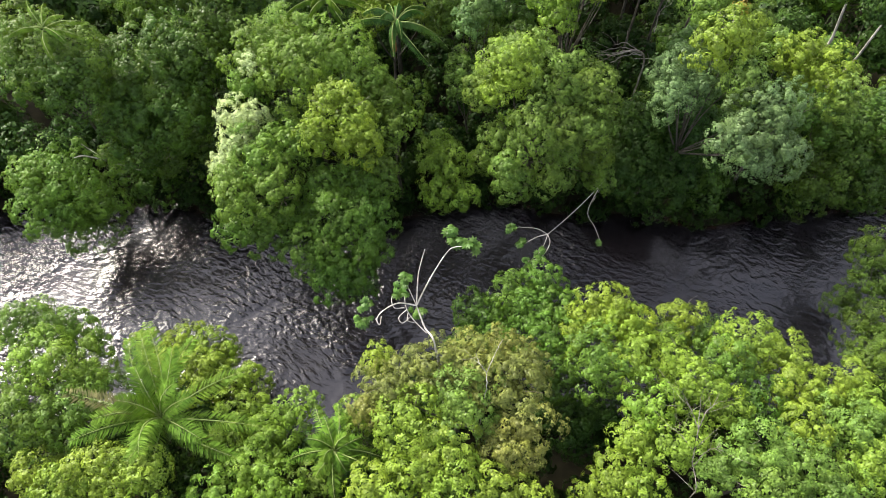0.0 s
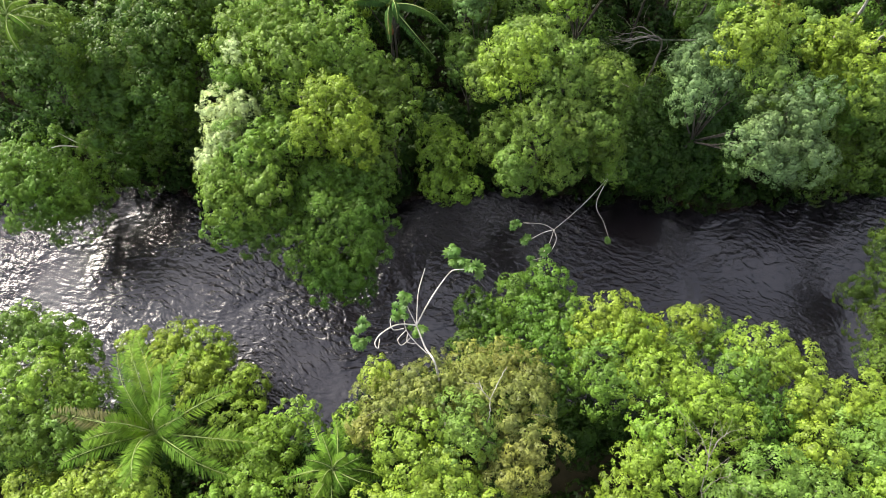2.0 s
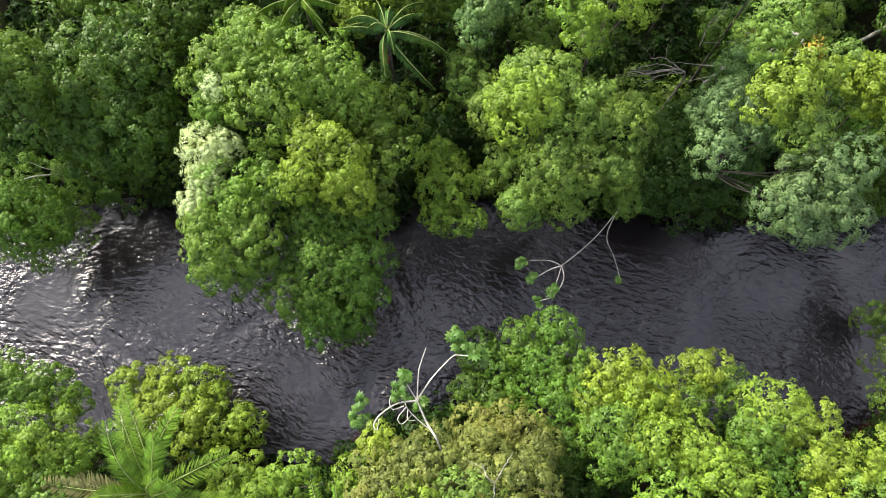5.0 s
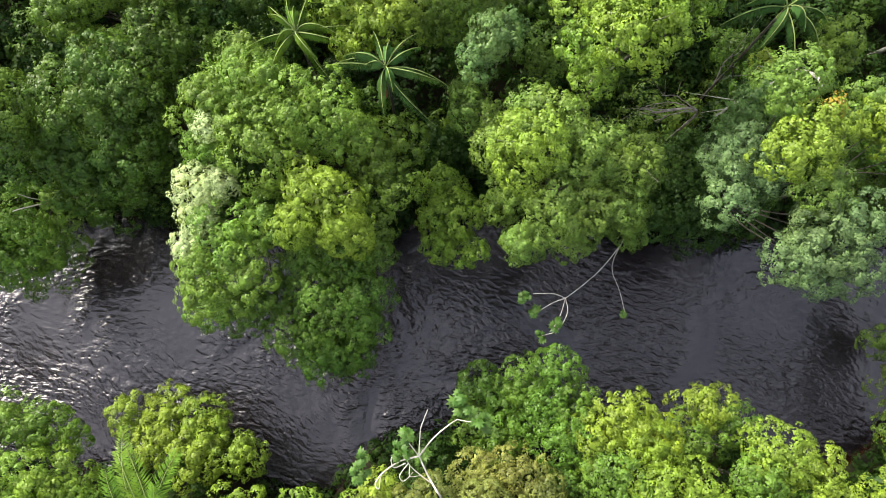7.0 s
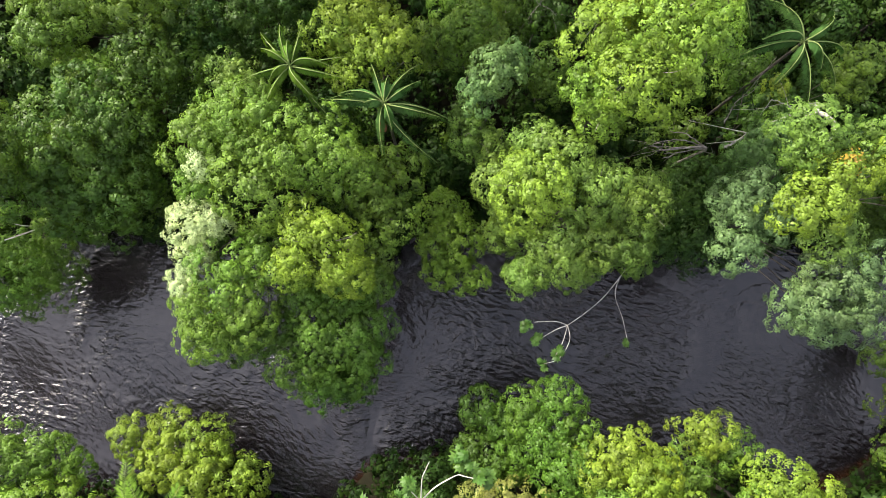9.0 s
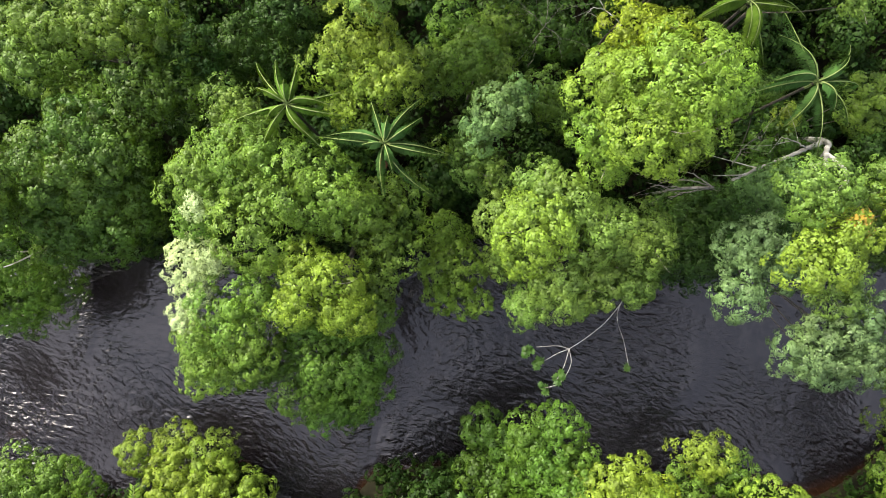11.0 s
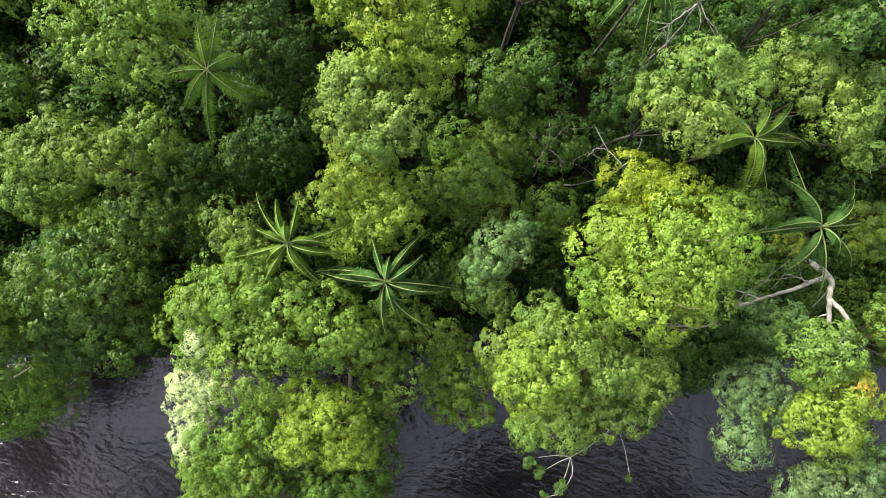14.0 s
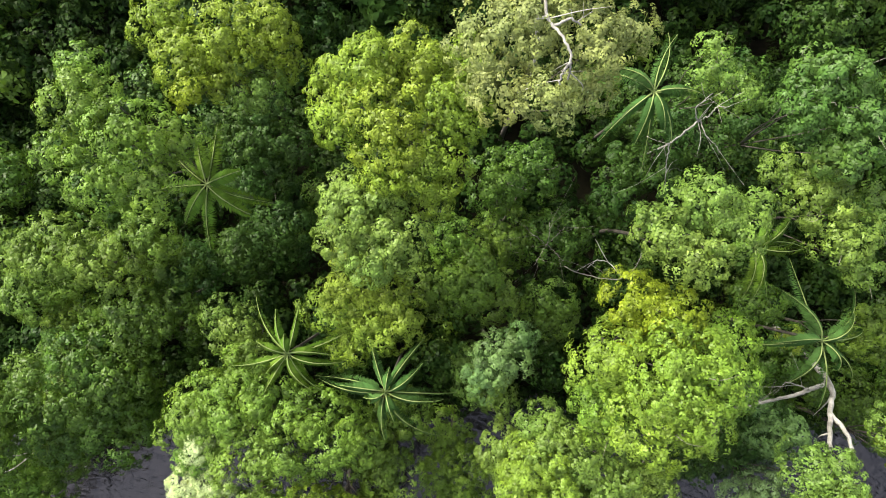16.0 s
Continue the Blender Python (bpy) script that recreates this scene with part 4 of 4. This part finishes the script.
bare_tree("bare_branch", "thin bare branch lying across riverside leaves", (-24.8, 35.4, 0.9), [
    (0.07, [(-24.8, 35.4, 0.9), (-26.0, 33.9, 4.8), (-27.1, 32.5, 8.2), (-27.9, 31.5, 10.4), (-28.6, 31.2, 10.6)]),
    (0.04, [(-27.1, 32.5, 8.2), (-27.6, 32.2, 10.0), (-28.2, 32.3, 10.9)]),
], [], 306)
bare_tree("bare_tree", "crooked tree with bare pale forked branches", (12.31, 51.17, 1.5), [
    (0.07, [(12.31, 51.17, 1.5), (12.61, 50.87, 14.0), (12.31, 51.17, 21.00)]),
    (0.045, [(12.31, 51.17, 21.00), (11.51, 50.57, 21.30), (10.78, 50.02, 21.40), (10.36, 49.90, 21.00)]),
    (0.04, [(12.31, 51.17, 21.00), (12.64, 51.32, 21.60), (12.89, 51.64, 22.00), (13.34, 51.60, 22.20)]),
    (0.036, [(12.31, 51.17, 21.00), (11.97, 51.70, 21.80), (12.61, 52.27, 22.20)]),
    (0.035, [(12.45, 51.17, 21.00), (12.71, 50.47, 21.00), (13.45, 49.98, 20.50)]),
    (0.035, [(10.78, 50.02, 21.40), (10.83, 49.14, 20.80), (11.11, 48.15, 19.50)]),
], [], 304, BARK_LICHEN, 3, 0.025)
bare_tree("dead_tree", "whitish lichen-covered limbs in the pale crown", (4.51, 54.53, 1.5), [
    (0.085, [(4.51, 54.53, 1.5), (4.51, 54.13, 18.0), (3.76, 54.74, 28.50), (3.71, 53.51, 29.60), (4.29, 52.55, 30.00), (4.52, 51.79, 29.80), (4.55, 51.37, 29.00)]),
    (0.070, [(3.71, 53.51, 29.60), (3.31, 53.34, 29.80), (3.31, 53.13, 29.50)]),
    (0.060, [(3.93, 53.13, 29.80), (4.51, 53.26, 30.00), (4.99, 53.18, 29.60)]),
    (0.060, [(4.52, 51.79, 29.80), (4.28, 51.48, 29.40), (4.23, 51.16, 29.00)]),
], [], 305, BARK_LICHEN, 3, 0.025)
bare_tree("bare_tree", "two leaning pale trunks standing in dark forest", (32.78, 45.34, 0.9), [
    (0.20, [(32.78, 45.34, 0.9), (33.98, 44.34, 8.0), (33.73, 45.07, 13.0)]),
    (0.17, [(34.27, 43.36, 0.9), (35.47, 42.36, 8.0), (36.01, 42.69, 13.0)]),
], [], 307, BARK_LICHEN)
bare_tree("bare_tree", "thin whitish forked branches over a dark hollow", (8.2, 44.2, 1.2), [
    (0.04, [(8.2, 44.2, 1.2), (8.6, 43.4, 10.0), (9.0, 43.4, 18.6), (8.3, 44.3, 19.0), (7.6, 45.5, 19.2)]),
    (0.025, [(9.0, 43.4, 18.6), (9.6, 44.0, 19.3), (9.9, 44.8, 19.6)]),
    (0.028, [(8.3, 44.3, 19.0), (7.7, 44.4, 19.1), (7.2, 44.0, 19.0)]),
], [], 311, BARK_LICHEN, 2, 0.02)
bare_tree("bare_tree", "small leafless shrub with radiating grey twigs", (5.9, 45.3, 1.2), [
    (0.05, [(5.9, 45.3, 1.2), (6.0, 45.2, 9.0), (5.9, 45.3, 14.0)]),
    (0.014, [(5.9, 45.3, 13.6), (6.5, 45.9, 14.2), (6.9, 46.3, 14.4)]),
    (0.014, [(5.9, 45.3, 13.6), (5.2, 45.8, 14.2), (4.8, 46.0, 14.3)]),
    (0.014, [(5.9, 45.3, 13.6), (5.4, 44.6, 14.1), (5.1, 44.1, 14.2)]),
    (0.014, [(5.9, 45.3, 13.6), (6.4, 44.7, 14.2), (6.8, 44.3, 14.2)]),
    (0.014, [(5.9, 45.3, 13.6), (6.0, 46.0, 14.3), (6.0, 46.6, 14.4)]),
], [], 312, BARK_GREY, 3, 0.025)
bare_tree("fallen_branch", "heap of dry grey branches caught between crowns", (15.39, 36.16, 0.9), [
    (0.10, [(15.39, 36.16, 0.9), (14.89, 35.76, 10.61), (14.25, 35.11, 17.69), (11.67, 34.99, 17.69)]),
    (0.040, [(14.25, 35.11, 17.69), (12.78, 35.49, 17.99), (11.37, 35.36, 17.69)]),
    (0.040, [(14.25, 35.11, 17.69), (12.96, 34.89, 17.89), (11.91, 34.59, 17.39)]),
    (0.040, [(14.25, 35.11, 17.69), (13.05, 35.79, 18.09), (12.29, 36.02, 17.69)]),
    (0.040, [(14.10, 35.03, 17.69), (12.89, 35.04, 18.09), (11.97, 35.14, 17.69)]),
    (0.040, [(14.90, 36.20, 18.69), (15.07, 36.89, 19.69), (15.42, 37.28, 20.19)]),
], [], 308, BARK_GREY, 3, 0.025)
bare_tree("bare_tree", "slender leafless sapling with fine pale twigs", (14.45, 5.11, 0.9), [
    (0.045, [(14.45, 5.11, 0.9), (14.35, 5.41, 8.0), (14.03, 5.94, 14.50), (13.81, 7.29, 15.50), (14.04, 8.89, 16.60)]),
    (0.030, [(14.04, 8.89, 16.60), (13.64, 9.68, 17.20), (13.22, 10.35, 17.60)]),
    (0.030, [(14.04, 8.89, 16.60), (14.41, 9.68, 17.20), (15.05, 10.19, 17.40)]),
    (0.025, [(13.80, 7.80, 16.00), (13.03, 8.59, 16.60), (12.27, 9.09, 16.80)]),
    (0.025, [(14.05, 8.76, 16.50), (14.01, 9.52, 17.20), (14.01, 10.30, 17.80)]),
    (0.020, [(13.85, 7.15, 15.40), (14.48, 7.80, 16.00), (15.24, 8.06, 16.20)]),
], [], 309, BARK_GREY, 4, 0.02)
bare_tree("bare_branch", "pale forked branch rising from the brownish crown", (2.48, 11.10, 0.9), [
    (0.035, [(2.48, 11.10, 0.9), (2.48, 11.10, 9.0), (2.44, 11.06, 16.20), (2.48, 11.91, 17.20), (2.87, 12.67, 17.90), (3.34, 13.48, 18.40)]),
    (0.03, [(2.48, 11.91, 17.20), (2.09, 12.27, 17.60), (1.84, 12.87, 17.80)]),
], [], 310, BARK_LICHEN, 2, 0.02)

# hollows in the canopy, where no small tree stands: x, y, radius
HOLLOWS = [(20.5, 58.7, 4.6), (18.1, 60.8, 3.7), (-9.0, 51.6, 3.8), (0.5, 46.8, 2.9), (9.2, 49.9, 3.7), (-9.8, 43.8, 3.2)]

# ---- smaller trees that fill the forest between the tall ones ----
def covered(x, y, slack):
    return any((x - a) ** 2 + (y - b) ** 2 < (r * slack) ** 2 for a, b, r in TALL)


def fill_forest():
    rng = np.random.default_rng(7)
    labels = {"green": "smaller green tree filling the forest", "under": "small tree of the understorey, leaf colour darkened for shade", "deep": "small dark green tree in the shade", "olive": "small olive-leaved tree of the understorey", "lime": "small light green tree of the understorey"}
    seed = 1000
    for gx in np.arange(-43, 44, 4.2):
        for gy in np.arange(-3, 76, 4.2):
            x, y = gx + rng.uniform(-1.5, 1.5), gy + rng.uniform(-1.5, 1.5)
            near, far = (float(s) for s in shores(np.array(x)))
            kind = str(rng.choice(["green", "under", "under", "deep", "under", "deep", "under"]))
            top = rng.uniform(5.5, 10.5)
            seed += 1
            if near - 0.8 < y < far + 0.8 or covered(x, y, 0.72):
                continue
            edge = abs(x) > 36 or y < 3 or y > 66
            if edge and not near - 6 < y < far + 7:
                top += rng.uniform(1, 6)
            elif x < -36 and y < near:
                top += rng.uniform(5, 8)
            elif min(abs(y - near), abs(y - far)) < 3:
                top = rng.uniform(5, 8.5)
                # darkened leaf along the shores, standing in for shade between the crowns
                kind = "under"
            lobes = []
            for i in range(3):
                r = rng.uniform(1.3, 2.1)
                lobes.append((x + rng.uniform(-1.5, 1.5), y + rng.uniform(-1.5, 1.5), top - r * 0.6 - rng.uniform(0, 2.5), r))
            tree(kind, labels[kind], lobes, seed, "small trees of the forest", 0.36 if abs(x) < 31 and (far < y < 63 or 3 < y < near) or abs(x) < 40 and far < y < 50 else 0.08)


def undergrowth():
    """Shrubs, vines and saplings close to the floor, past counting; their near-black leaf colour stands in for shade.
    """
    rng = np.random.default_rng(11)
    pieces = []
    spots = [(x, y) for x in np.arange(-36, 40.1, 2.4) for y in np.arange(0, 67, 2.4)]
    spots += [(x, y) for x in np.arange(-32, 32, 2.6) for y in np.arange(33, 66, 2.6)]  # closer under the forest of the far bank
    for gx, gy in spots:
        x, y = gx + rng.uniform(-1.3, 1.3), gy + rng.uniform(-1.3, 1.3)
        near, far = (float(s) for s in shores(np.array(x)))
        if near - 0.3 < y < far + 0.3:
            continue
        r = rng.uniform(1.1, 1.9)
        h = float(ground_height(np.array(x), np.array(y))) + rng.uniform(0.4, 5.0)
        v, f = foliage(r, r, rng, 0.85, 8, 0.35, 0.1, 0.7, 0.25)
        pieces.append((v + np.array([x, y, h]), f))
    for gx in np.arange(-48, 48, 1.5):  # bushes along both shores, their leaves hanging to the water
        for side in (0, 1):
            y = float(shores(np.array(gx))[side]) + (0.25 if side else -0.25) + rng.uniform(-0.5, 0.5)
            r = rng.uniform(0.8, 1.4)
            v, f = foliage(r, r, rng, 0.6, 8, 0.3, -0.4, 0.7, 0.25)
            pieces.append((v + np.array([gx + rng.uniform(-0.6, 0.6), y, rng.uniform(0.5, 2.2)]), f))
    tagged(new("undergrowth", mesh_from("undergrowth", *merged(pieces), LEAF["shade"])), "green shrubs and saplings covering the forest floor, leaf colour darkened for shade", "undergrowth", kind="stuff")


def far_woods():
    """The forest going on round about, out of sight of the path."""
    rng = np.random.default_rng(13)
    pieces = []
    for gx in np.arange(-92, 93, 8.0):
        for gy in np.arange(-42, 113, 8.0):
            if abs(gx) < 46 and -6 < gy < 77:
                continue
            x, y = gx + rng.uniform(-2.5, 2.5), gy + rng.uniform(-2.5, 2.5)
            near, far = (float(s) for s in shores(np.array(x)))
            if near - 3 < y < far + 3:
                continue
            r = rng.uniform(3.6, 5.2)
            close = abs(x) < 62 and -22 < y < 92
            v, f = foliage(r, r * 1.2, rng, *((1.5, 3, 0.95) if close else (2.6, 2, 2.0)), -0.2, 0.7, 0.3)
            pieces.append((v + np.array([x, y, rng.uniform(8, 15)]), f))
    tagged(new("far_woods", mesh_from("far_woods", *merged(pieces), LEAF["green"])), "dense rainforest canopy going on into the distance", "forest", kind="stuff")


TALL = list(LOBES) + HOLLOWS
fill_forest()
undergrowth()
far_woods()
